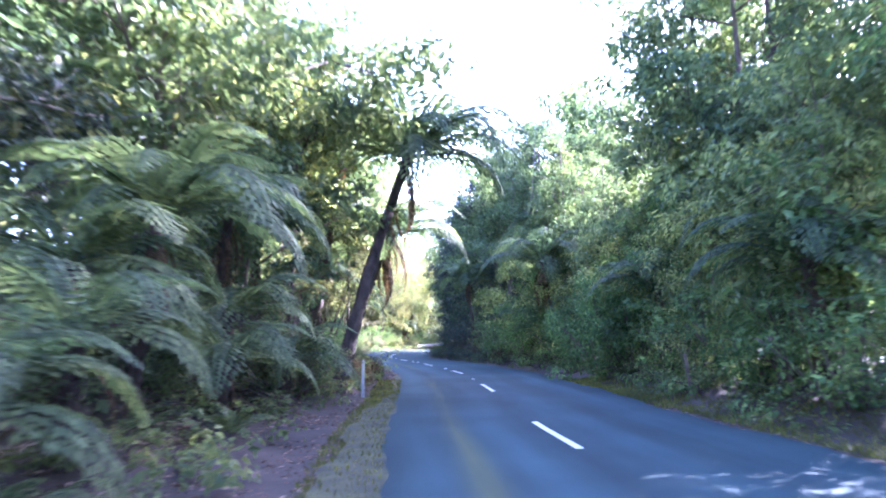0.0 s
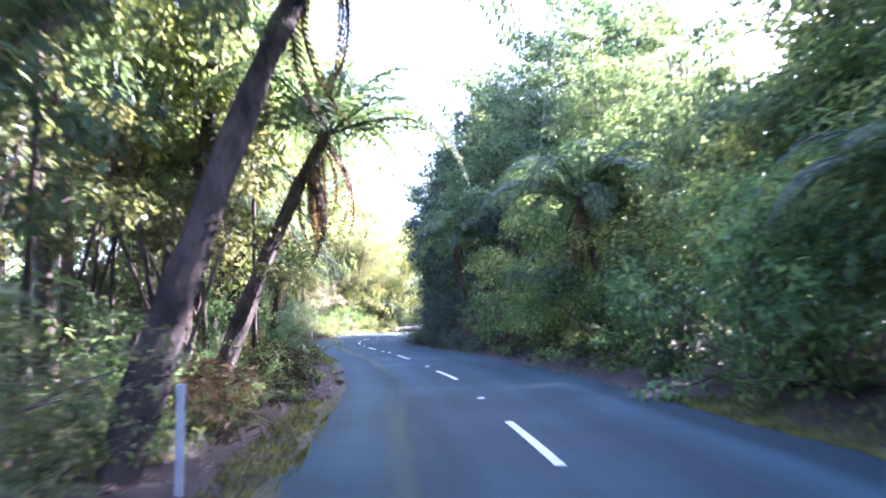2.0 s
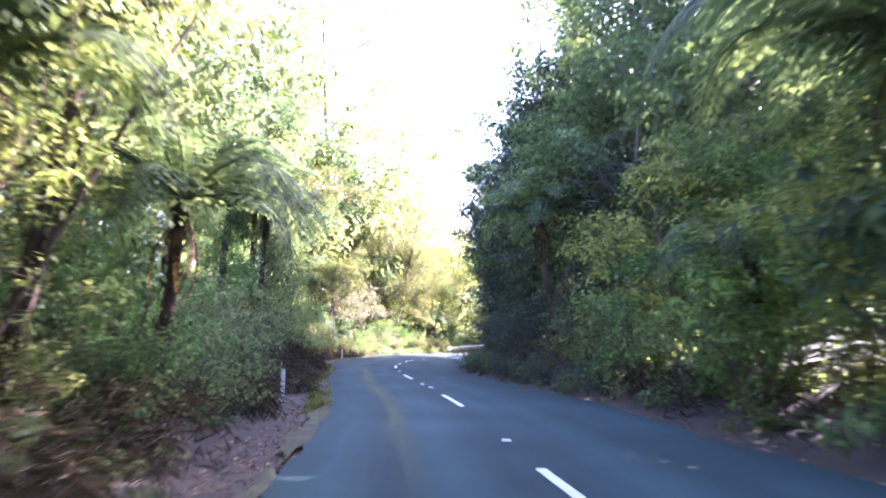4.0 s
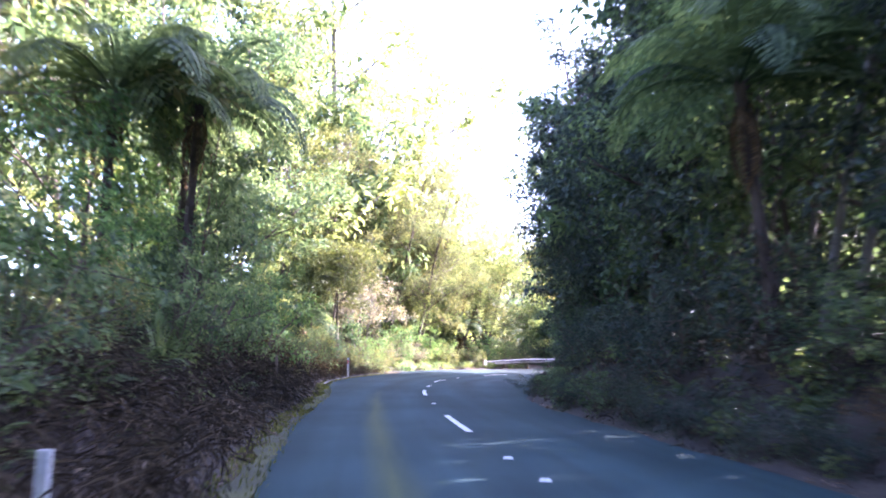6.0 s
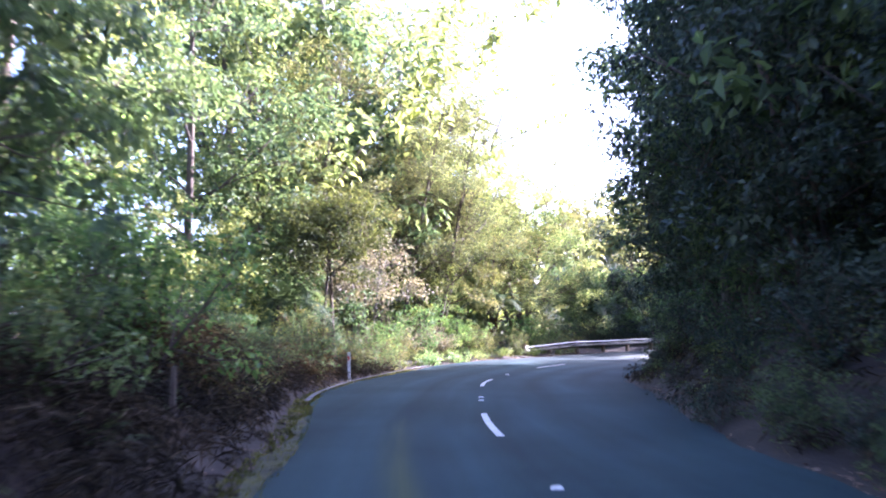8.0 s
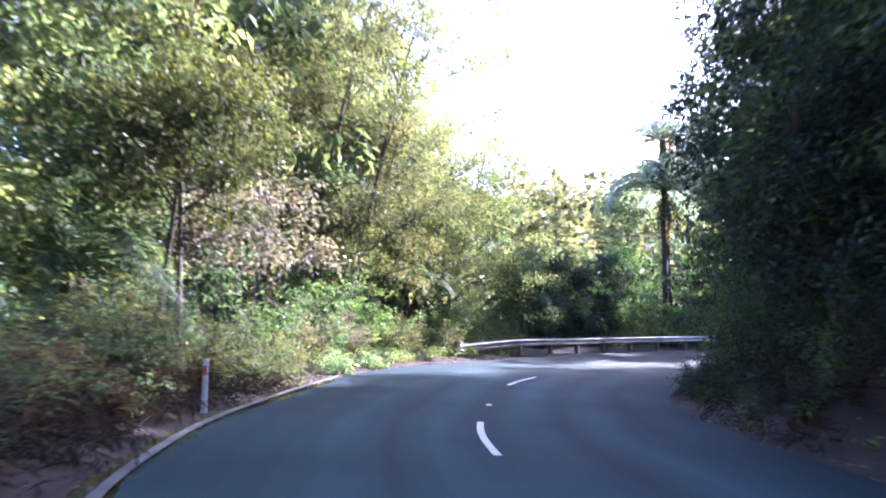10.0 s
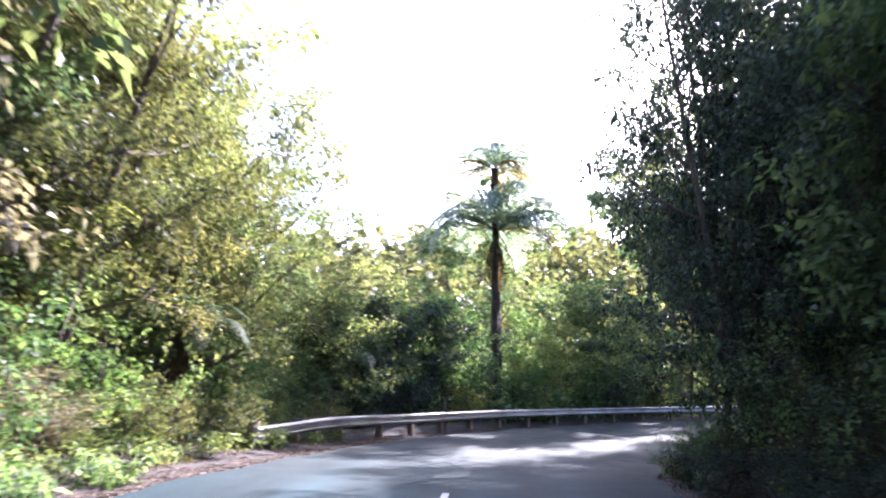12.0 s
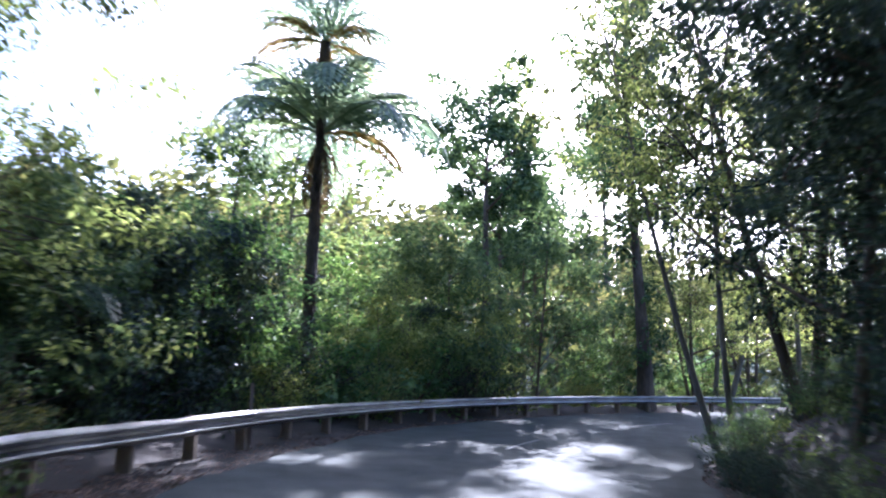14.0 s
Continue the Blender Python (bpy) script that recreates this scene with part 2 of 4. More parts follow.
def leaf_arrays(g, at, length, width, droop=0.35, outward=None):
    """Folded pointed leaves at the given places: arrays of vertices and triangles."""
    n = len(at)
    d = g.normal(size=(n, 3))
    if outward is not None:
        d += outward * 0.9
    d[:, 2] -= droop
    d = unit(d)
    w = unit(np.cross(d, g.normal(size=(n, 3))))
    up = np.cross(w, d)
    ln = (length * g.uniform(0.6, 1.35, n))[:, None]
    wd = (width * g.uniform(0.7, 1.3, n))[:, None]
    mid = at + d * ln * 0.45 + up * wd * 0.18
    v = np.stack([at, mid + w * wd / 2, at + d * ln, mid - w * wd / 2], 1).reshape(-1, 3)
    k = (np.arange(n) * 4)[:, None]
    return v, np.concatenate([k + np.array([[0, 1, 2]]), k + np.array([[0, 2, 3]])], 0)


def thin(g, ends, gap):
    """Drops twig ends that stand closer than the gap, so that clumps stay apart with dark hollows between them."""
    order, kept = g.permutation(len(ends)), []
    for i in order:
        p = np.asarray(ends[i], float)
        if not kept or np.min(np.linalg.norm((np.array(kept) - p) * np.array([1, 1, 1.5]), axis=1)) > gap:
            kept.append(p)
    return np.array(kept)


def clusters(g, centres, radius, count, length, width, flat=0.6):
    """Leafy clumps round the twig ends: lobed domes of outward leaves over a few large inner ones that shut out the light."""
    centres = np.asarray(centres, float)
    if radius > 0.45 and count >= 24:
        lobes = np.repeat(centres, 4, 0)
        off = unit(g.normal(size=lobes.shape)) * g.uniform(0.35, 0.75, (len(lobes), 1)) * radius
        centres = lobes + off * np.array([1.0, 1.0, flat + 0.1])
        radius, count = radius * 0.58, max(6, count // 4)
    k = len(centres)
    size = radius * g.uniform(0.6, 1.3, k)
    number = np.maximum(5, (count * (size / radius) ** 1.8).astype(int))
    c, r = np.repeat(centres, number, 0), np.repeat(size, number)[:, None]
    n = len(c)
    way = g.normal(size=(n, 3))
    way[:, 2] += 0.55
    way = unit(way)
    core = g.uniform(size=(n, 1)) < 0.16
    depth = np.where(core, g.uniform(0.0, 0.45, (n, 1)), g.uniform(0.62, 1.08, (n, 1)))
    at = c + way * r * depth * np.array([1.0, 1.0, flat]) + g.normal(size=(n, 3)) * r * 0.07
    face = unit(way + np.array([0, 0, 0.55]) + g.normal(size=(n, 3)) * 0.38)
    d = way * 0.6 + np.array([0, 0, -0.4]) + g.normal(size=(n, 3)) * 0.6
    d = unit(d - face * (d * face).sum(1, keepdims=True))
    w = np.cross(d, face)
    grow = np.where(core, 1.45, 1.0)
    ln = (length * g.uniform(0.6, 1.3, n))[:, None] * grow
    wd = (width * g.uniform(0.7, 1.3, n))[:, None] * grow
    mid = at + d * ln * 0.45 + face * wd * 0.15
    v = np.stack([at, mid + w * wd / 2, at + d * ln - face * ln * 0.12, mid - w * wd / 2], 1).reshape(-1, 3)
    q = (np.arange(n) * 4)[:, None]
    return v, np.concatenate([q + np.array([[0, 1, 2]]), q + np.array([[0, 2, 3]])], 0)


# ---- the road's line ----
KNOTS = np.array([(9.6, -40), (6.55, -20), (3.5, -1), (1.95, 8.9), (1.46, 11.8), (0.6, 18.8), (0.16, 21.75), (-0.9, 28.7), (-1.6, 31.6), (-3.2, 38.4),
                  (-5.98, 47.92), (-6.83, 50.8), (-8.56, 57.47), (-9.17, 60.41), (-10.1, 67.24), (-10.18, 70.26), (-9.2, 77.0), (-8.13, 79.82)])
BEND, RADIUS = np.array([15.4, 71.3]), 25.0


def road_line():
    pts = [tuple(p) for p in KNOTS]
    for a in range(154, 63, -6):
        pts.append((BEND[0] + RADIUS * math.cos(radians(a)), BEND[1] + RADIUS * math.sin(radians(a))))
    a = radians(64)
    for k in range(1, 8):
        pts.append((BEND[0] + RADIUS * math.cos(a) + 8 * k * math.sin(a), BEND[1] + RADIUS * math.sin(a) - 8 * k * math.cos(a)))
    p, out = np.array(pts), []
    for i in range(len(p) - 1):
        a, b, c, d = p[max(i - 1, 0)], p[i], p[i + 1], p[min(i + 2, len(p) - 1)]
        steps = max(2, int(np.linalg.norm(c - b) / 0.5))
        for u in np.linspace(0, 1, steps, endpoint=False):
            m0, m1 = (c - a) / 2, (d - b) / 2
            out.append((2 * u**3 - 3 * u**2 + 1) * b + (u**3 - 2 * u**2 + u) * m0 + (3 * u**2 - 2 * u**3) * c + (u**3 - u**2) * m1)
    q = np.array(out)
    run = np.concatenate([[0], np.cumsum(np.linalg.norm(np.diff(q, axis=0), axis=1))])
    s = np.arange(0, run[-1], 0.5)
    q = np.stack([np.interp(s, run, q[:, 0]), np.interp(s, run, q[:, 1])], 1)
    for _ in range(6):
        q[1:-1] = (q[:-2] + 2 * q[1:-1] + q[2:]) / 4
    s -= s[np.argmin(np.abs(q[:, 1]))]
    return s, q


S, LINE = road_line()
HEAD = np.gradient(LINE, axis=0)
HEAD /= np.linalg.norm(HEAD, axis=1, keepdims=True)
RIGHT = np.stack([HEAD[:, 1], -HEAD[:, 0]], 1)


def smooth(a, b, x):
    u = np.clip((np.asarray(x, float) - a) / (b - a), 0, 1)
    return u * u * (3 - 2 * u)


def left_width(s):
    return 2.55 + 0.25 * smooth(38, 50, s) + 1.3 * smooth(58, 68, s) - 0.8 * smooth(78, 90, s)


def right_width(s):
    return 2.75 - 0.25 * smooth(38, 50, s) + 1.5 * smooth(54, 68, s) + 0.2 * smooth(82, 95, s)


def road_height(s, lat):
    """The outside of the bend is banked up and the road climbs slowly past it."""
    return -0.05 * smooth(64, 82, s) * lat + 0.30 * smooth(90, 125, s)


def place(s, lat):
    i = np.clip(np.interp(s, S, np.arange(len(S))), 0, len(S) - 1)
    j = int(round(float(i)))
    p = LINE[j] + HEAD[j] * (s - S[j]) + RIGHT[j] * lat
    return float(p[0]), float(p[1])


def along(x, y):
    """Distance along the road and to its right, for arrays of places."""
    x, y = np.atleast_1d(x).astype(float), np.atleast_1d(y).astype(float)
    s, lat = np.empty(len(x)), np.empty(len(x))
    for k in range(0, len(x), 4000):
        dx, dy = x[k:k + 4000, None] - LINE[None, :, 0], y[k:k + 4000, None] - LINE[None, :, 1]
        i = np.argmin(dx * dx + dy * dy, 1)
        r = np.arange(len(i))
        s[k:k + 4000] = S[i]
        side = np.sign(dx[r, i] * RIGHT[i, 0] + dy[r, i] * RIGHT[i, 1])
        lat[k:k + 4000] = np.sqrt(dx[r, i]**2 + dy[r, i]**2) * np.where(side == 0, 1, side)
    return s, lat


def ground_height(x, y):
    x, y = np.atleast_1d(x).astype(float), np.atleast_1d(y).astype(float)
    s, lat = along(x, y)
    wl, wr = left_width(s), right_width(s)
    e = np.where(lat < 0, -lat - wl, lat - wr)
    edge = road_height(s, np.clip(lat, -wl, wr))
    rough = (0.10 * np.sin(x * 1.7 + 0.6 * y) * np.sin(y * 1.3 - 0.4 * x) + 0.06 * np.sin(x * 3.9 + 1.0) * np.sin(y * 4.3)) * smooth(0.4, 2.0, e)
    left = 0.35 * smooth(0.8, 3.0, e) + 0.9 * smooth(40, 50, s) * (1 - smooth(66, 76, s)) * smooth(0.5, 2.6, e) + 0.12 * np.clip(e - 3, 0, 25) * (1 - smooth(74, 88, s))
    left -= 3.5 * smooth(80, 92, s) * smooth(1.6, 14, e)
    right = 0.5 * smooth(0.5, 2.5, e) + 0.9 * smooth(34, 48, s) * smooth(0.4, 2.6, e) + 0.10 * np.clip(e - 2.5, 0, 25)
    h = edge - 0.07 + np.where(lat < 0, left, right) + rough
    far = np.hypot(x + 5, y - 60)
    hill = 26 * np.exp(-((x - 75)**2 + (y - 215)**2) / (2 * 62**2)) + 12 * np.exp(-((x + 60)**2 + (y - 190)**2) / (2 * 50**2))
    return h + hill * smooth(10, 60, e) + 6 * smooth(120, 500, far) * np.sin(x / 140.0 + 1) * np.cos(y / 170.0)


def z_at(x, y):
    return float(ground_height(x, y)[0])


# ---- ground and road ----
def make_ground():
    def axis(lo, hi, step):
        inner = list(np.arange(lo, hi, step))
        out, d = [], step
        while d < 1400:
            d *= 1.35
            out.append(d)
        return np.array([lo - d for d in out[::-1]] + inner + [hi + d for d in out])

    xs, ys = axis(-34, 46, 0.75), axis(-30, 130, 0.75)
    gx, gy = np.meshgrid(xs, ys)
    gz = ground_height(gx.ravel(), gy.ravel())
    verts = np.stack([gx.ravel(), gy.ravel(), gz], 1)
    w, h = len(xs), len(ys)
    i = (np.arange(h - 1)[:, None] * w + np.arange(w - 1)[None, :]).ravel()
    me = mesh_of("ground", verts, np.stack([i, i + 1, i + 1 + w, i + w], 1), SOIL, True)
    cover = me.attributes.new("cover", "FLOAT", "POINT")
    cover.data.foreach_set("value", smooth(5, 11, np.abs(along(gx.ravel(), gy.ravel())[1])).astype(np.float32))
    ob = new("ground", me)
    tagged(ob, "brown forest soil rising to banks beside the road", "ground", kind="structure")


def strip(name, s0, s1, lat0, lat1, lift, material, cols=8, step=0.5):
    """A strip of surface along the road; lat0 and lat1 are numbers or functions of s."""
    ss = np.arange(s0, s1 + 1e-6, step)
    verts, uvs = [], []
    for s in ss:
        a, b = (f(s) if callable(f) else f for f in (lat0, lat1))
        for u in np.linspace(0, 1, cols + 1):
            lat = a + (b - a) * u
            x, y = place(s, lat)
            verts.append((x, y, float(road_height(s, lat)) + lift))
            uvs.append((lat, s))
    c = cols + 1
    faces = [(r * c + k, r * c + k + 1, (r + 1) * c + k + 1, (r + 1) * c + k) for r in range(len(ss) - 1) for k in range(cols)]
    me = mesh_of(name, verts, faces, material, True)
    layer = me.uv_layers.new(name="UVMap")
    for loop in me.loops:
        layer.data[loop.index].uv = uvs[loop.vertex_index]
    return me


def ragged(f, amount, seed):
    return lambda s: f(s) + amount * (math.sin(s * 1.9 + seed) * 0.5 + math.sin(s * 4.7 + 2 * seed) * 0.3 + math.sin(s * 0.6 + seed) * 0.6)


make_ground()
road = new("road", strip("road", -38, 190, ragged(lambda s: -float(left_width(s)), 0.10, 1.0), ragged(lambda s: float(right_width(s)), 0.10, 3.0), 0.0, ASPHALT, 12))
tagged(road, "narrow worn grey asphalt forest road with dashed centre line", "road", kind="structure")
DASHES = [-10.9, -0.9, 9.0, 19.0, 29.0, 38.8, 48.9, 58.7, 68.6, 78.6, 88.6, 98.6, 108.6]
for s in DASHES:
    if s < 80:
        part("centre_dash", strip("centre_dash", s, s + 3.0, -0.055, 0.055, 0.006, PAINT, 1, 0.25), road, "worn white painted dash")
    else:
        part("centre_dash", strip("centre_dash", s, s + 3.0, -0.04, 0.04, 0.006, WORN_PAINT, 1, 0.25), road, "faint nearly worn-off painted dash")


# ---- plants ----
def limb(shape, g, start, way, length, radius, depth, ends, bend=0.25, n=5):
    """A tapering limb that forks; gathers the twig ends."""
    pts, radii, p, d = [start], [radius], Vector(start), Vector(way).normalized()
    steps = 3 if depth else 2
    for i in range(steps):
        d = (d + Vector(g.normal(size=3)) * bend * 0.5 + Vector((0, 0, 0.10))).normalized()
        p = p + d * (length / steps)
        pts.append(p.copy())
        radii.append(radius * (1 - 0.7 * (i + 1) / steps))
    shape.tube(pts, radii, n if depth else 3, 0.08, None)
    ends.append(tuple(pts[-1]))
    if not depth:
        ends.append(tuple(pts[1]))
        return
    for k in range(3 if depth > 1 else 4):
        i = g.integers(1, len(pts))
        out = (d + Vector(g.normal(size=3)) * 0.75).normalized()
        limb(shape, g, pts[i], out, length * g.uniform(0.45, 0.7), radii[i] * 0.7 + 0.008, depth - 1, ends, bend, n)


def make_tree(name, label, seed, height, bare, spread, leaf, count, size, bark, lean=0.05, limbs=9, trunk_r=0.16, clump=0.75, flat=0.65, trunks=1, gap=0.9, clad=0.0):
    g = np.random.default_rng(seed)
    root = thing(name, label, "tree")
    wood, ends = Shape(), []
    for t in range(trunks):
        pts, radii = [], []
        lx, ly = g.normal(size=2) * lean * (1 + 1.5 * (trunks > 1))
        ox, oy = (g.normal(size=2) * 0.25) if trunks > 1 else (0, 0)
        hh = height * (0.92 if t == 0 else g.uniform(0.65, 0.88))
        for i in range(9):
            u = i / 8
            pts.append((ox + lx * hh * u + 0.10 * math.sin(u * 5 + seed) * height / 12, oy + ly * hh * u + 0.10 * math.cos(u * 4 + seed) * height / 12, -0.5 + (hh + 0.5) * u))
            radii.append(trunk_r * (1.35 - 0.35 * min(1, u * 6)) * (1 - 0.82 * u))
        wood.tube(pts, radii, 9, 0.08, random.Random(seed + t))
        for k in range(limbs):
            u = bare + (1 - bare) * ((k + g.uniform(0, 0.9)) / limbs)
            i = min(7, int(u * 8))
            p = Vector(pts[i]).lerp(Vector(pts[i + 1]), u * 8 - i)
            a = k * 2.4 + g.uniform(-0.5, 0.5)
            reach = spread * (1.0 - 0.65 * max(0, (u - bare) / (1 - bare)) ** 1.5) * g.uniform(0.7, 1.15)
            limb(wood, g, p, (math.cos(a), math.sin(a), g.uniform(0.15, 0.7)), reach, trunk_r * 0.42 * (1.1 - u * 0.6), 1, ends)
        ends.append(pts[-1])
        for u in np.arange(0.08, 0.72, 0.035) if clad else ():
            p, a = Vector(pts[int(u * 8)]).lerp(Vector(pts[int(u * 8) + 1]), u * 8 % 1), g.uniform(0, 6.28)
            ends.append((p.x + clad * math.cos(a), p.y + clad * math.sin(a), p.z))
    part("trunk", wood.mesh(name + "_trunk", bark, True), root)
    c = thin(g, ends, gap * clump)
    v, f = clusters(g, c, clump, max(4, count // len(c)), size, size * 0.5, flat)
    part("crown", mesh_of(name + "_crown", v, f, leaf), root)
    return root


def make_shrub(name, label, seed, height, width, leaf, count, size, low=0.05):
    g = np.random.default_rng(seed)
    root = thing(name, label, "shrub")
    wood, ends = Shape(), []
    for k in range(8):
        a, r = k * 2.4 + g.uniform(-0.4, 0.4), g.uniform(0.05, 0.25)
        limb(wood, g, (r * math.cos(a), r * math.sin(a), -0.3), (math.cos(a) * width / height, math.sin(a) * width / height, g.uniform(0.8, 1.5)),
             height * g.uniform(0.55, 0.95), 0.03, 1, ends, 0.3, 5)
    part("branching_wood", wood.mesh(name + "_wood", BARK), root)
    skirt = [(width * 0.7 * math.sqrt(u) * math.cos(a), width * 0.7 * math.sqrt(u) * math.sin(a), height * g.uniform(low, 0.6)) for u, a in zip(g.uniform(0.1, 1, 26), g.uniform(0, 6.28, 26))]
    c = thin(g, ends + skirt, 0.26 * width)
    v, f = clusters(g, c, 0.32 * width, max(4, count // len(c)), size, size * 0.5, 0.55)
    part("foliage", mesh_of(name + "_foliage", v, f, leaf), root)
    return root


def frond_mesh(name, seed, pairs, teeth, leaf, arch=0.5, droop=0.5, wide=0.2):
    """One arching fern frond of unit length, feathered twice, growing along +x."""
    g = np.random.default_rng(seed)

    def mid(u):
        return np.array([u * (1 - 0.18 * u * u * droop), 0.02 * math.sin(3 * u), arch * u * (1.0 - 0.4 * u) - droop * 0.55 * u**2.6])

    v, f = [], []
    for i in range(pairs):
        u = 0.10 + 0.9 * (i + 0.5) / pairs
        p, ahead = mid(u), mid(min(1, u + 0.02)) - mid(u - 0.02)
        ahead /= np.linalg.norm(ahead)
        ln = wide * (math.sin(math.pi * min(1, (u * 0.93 + 0.07)) ** 0.8) ** 0.7 + 0.05) * g.uniform(0.9, 1.08)
        for side in (-1, 1):
            d = np.array([0, side, 0.0]) * 0.93 + ahead * 0.42 + np.array([0, 0, -0.22 + g.normal() * 0.07])
            d /= np.linalg.norm(d)
            gap = 0.9 / pairs
            k = len(v)
            if teeth:
                for t in range(teeth):
                    w0, w1 = t / teeth, (t + 1) / teeth
                    a, b = p + d * ln * w0 + np.array([0, 0, -0.05 * ln * w0]), p + d * ln * w1 + np.array([0, 0, -0.12 * ln * w1 * w1])
                    tip = gap * 0.85 * (1 - w0 * 0.72)
                    m = (a + b) / 2
                    kk = len(v)
                    v += [a, b, m + ahead * tip + d * gap * 0.15, m - ahead * tip + d * gap * 0.15]
                    f += [(kk, kk + 1, kk + 2), (kk, kk + 3, kk + 1)]
            else:
                v += [p - ahead * gap * 0.42, p + ahead * gap * 0.42, p + d * ln * 0.6 + ahead * gap * 0.32 - np.array([0, 0, 0.05 * ln]),
                      p + d * ln - np.array([0, 0, 0.14 * ln]), p + d * ln * 0.6 - ahead * gap * 0.32 - np.array([0, 0, 0.05 * ln])]
                f += [(k, k + 1, k + 2, k + 4), (k + 4, k + 2, k + 3)]
    for u in np.linspace(0, 0.96, 8):
        w = 0.009 * (1 - u) + 0.0015
        p = mid(u)
        v += [p + np.array([0, w, 0]), p + np.array([0, -w, 0]), p + np.array([0, 0, -1.6 * w])]
    k = len(v) - 24
    for i in range(7):
        for j in range(3):
            a, b = k + i * 3 + j, k + i * 3 + (j + 1) % 3
            f.append((a, b, b + 3, a + 3))
    return mesh_of(name, np.array(v), f, leaf)


FROND = [frond_mesh("frond", 1, 30, 3, LEAF["fern"], 0.62, 0.95, 0.22), frond_mesh("frond", 2, 30, 3, LEAF["fern"], 0.80, 1.05, 0.23)]
# Fronds whose pale colour holds the painted sky glint.
FROND_SKY_GLINT = [frond_mesh("frond", 1, 30, 3, LEAF["silver"], 0.62, 0.95, 0.22), frond_mesh("frond", 2, 30, 3, LEAF["silver"], 0.80, 1.05, 0.23)]
FROND_RUST = frond_mesh("withered_frond", 6, 30, 2, LEAF["rust"], 0.55, 1.05, 0.16)
FROND_FINE = frond_mesh("frond", 3, 22, 3, LEAF["fern"], 0.60, 0.75, 0.20)
FROND_DEAD = frond_mesh("dead_frond", 4, 30, 0, LEAF["dead"], 0.15, 0.9, 0.07)


def make_tree_fern(label, base, crown, length, fronds=17, dead=7, radius=0.13, seed=0, green=FROND, rusty=0):
    """A fern on a fibrous trunk from base to crown, both in world places."""
    rng = random.Random(seed)
    root = thing("tree_fern", label, "tree fern")
    root.matrix_basis = pose(*base)
    top = Vector(crown) - Vector(base)
    trunk = Shape()
    pts, radii = [], []
    for i in range(15):
        u = i / 14
        bow = 0.12 * math.sin(math.pi * u) * top.to_2d().length
        pts.append((top.x * u**1.15, top.y * u**1.15, -0.3 + (top.z + 0.3) * u + bow * 0.3))
        radii.append(radius * (1.45 - 0.75 * u + 0.35 * smooth(0.75, 1.0, u)) * rng.uniform(0.93, 1.07))
    trunk.tube(pts, radii, 10, 0.16, rng)
    for k in range(110):
        u = rng.uniform(0.1, 0.99)
        i = min(13, int(u * 14))
        p, a = Vector(pts[i]).lerp(Vector(pts[i + 1]), u * 14 - i), rng.uniform(0, 6.28)
        r = radii[i]
        d = Vector((math.cos(a), math.sin(a), 0))
        trunk.tube([p + d * r * 0.7, p + d * (r + 0.05) + Vector((0, 0, 0.05)), p + d * (r + 0.06) + Vector((0, 0, 0.12))], [0.018, 0.014, 0.006], 4)
    part("trunk", trunk.mesh("fern_trunk", FERN_BARK), root)
    for k in range(fronds):
        a = k * 137.5 + rng.uniform(-12, 12)
        lift = (k / fronds) ** 1.3 * 52 - 14 + rng.uniform(-6, 6)
        sc = length * rng.uniform(0.85, 1.1) * (1.0 - 0.25 * (k / fronds) ** 3)
        m = Matrix.Translation(top + Vector((0, 0, -0.05))) @ pose(0, 0, 0, 0, 0, a) @ pose(0, 0, 0, rng.uniform(-10, 10), -lift, 0) @ Matrix.Diagonal((sc, sc, sc, 1))
        if k < rusty:
            part("withered_frond", FROND_RUST, root, "withered rust-orange frond", m)
        else:
            part("frond", green[k % 2], root, "", m)
    for k in range(dead):
        a = k * 360 / max(1, dead) + rng.uniform(-20, 20)
        sc = length * rng.uniform(0.4, 0.7)
        hang = Vector(pts[-1]) + (Vector(pts[-4]) - Vector(pts[-1])).normalized() * (0.1 + 0.05 * k)
        m = Matrix.Translation(hang) @ pose(0, 0, 0, 0, 0, a) @ pose(0, 0, 0, 0, rng.uniform(50, 76), 0) @ Matrix.Diagonal((sc, sc, sc, 1))
        part("dead_frond", FROND_DEAD, root, "hanging brown dead frond", m)
    return root


def make_ground_fern(label, seed, length, fronds=10):
    rng = random.Random(seed)
    root = thing("ground_fern", label, "fern")
    for k in range(fronds):
        a = k * 137.5 + rng.uniform(-15, 15)
        sc = length * rng.uniform(0.75, 1.15)
        m = Matrix.Translation((0, 0, 0.02)) @ pose(0, 0, 0, 0, 0, a) @ pose(0, 0, 0, rng.uniform(-15, 15), -rng.uniform(0, 48), 0) @ Matrix.Diagonal((sc, sc, sc, 1))
        part("frond", FROND_FINE, root, "", m)
    return root


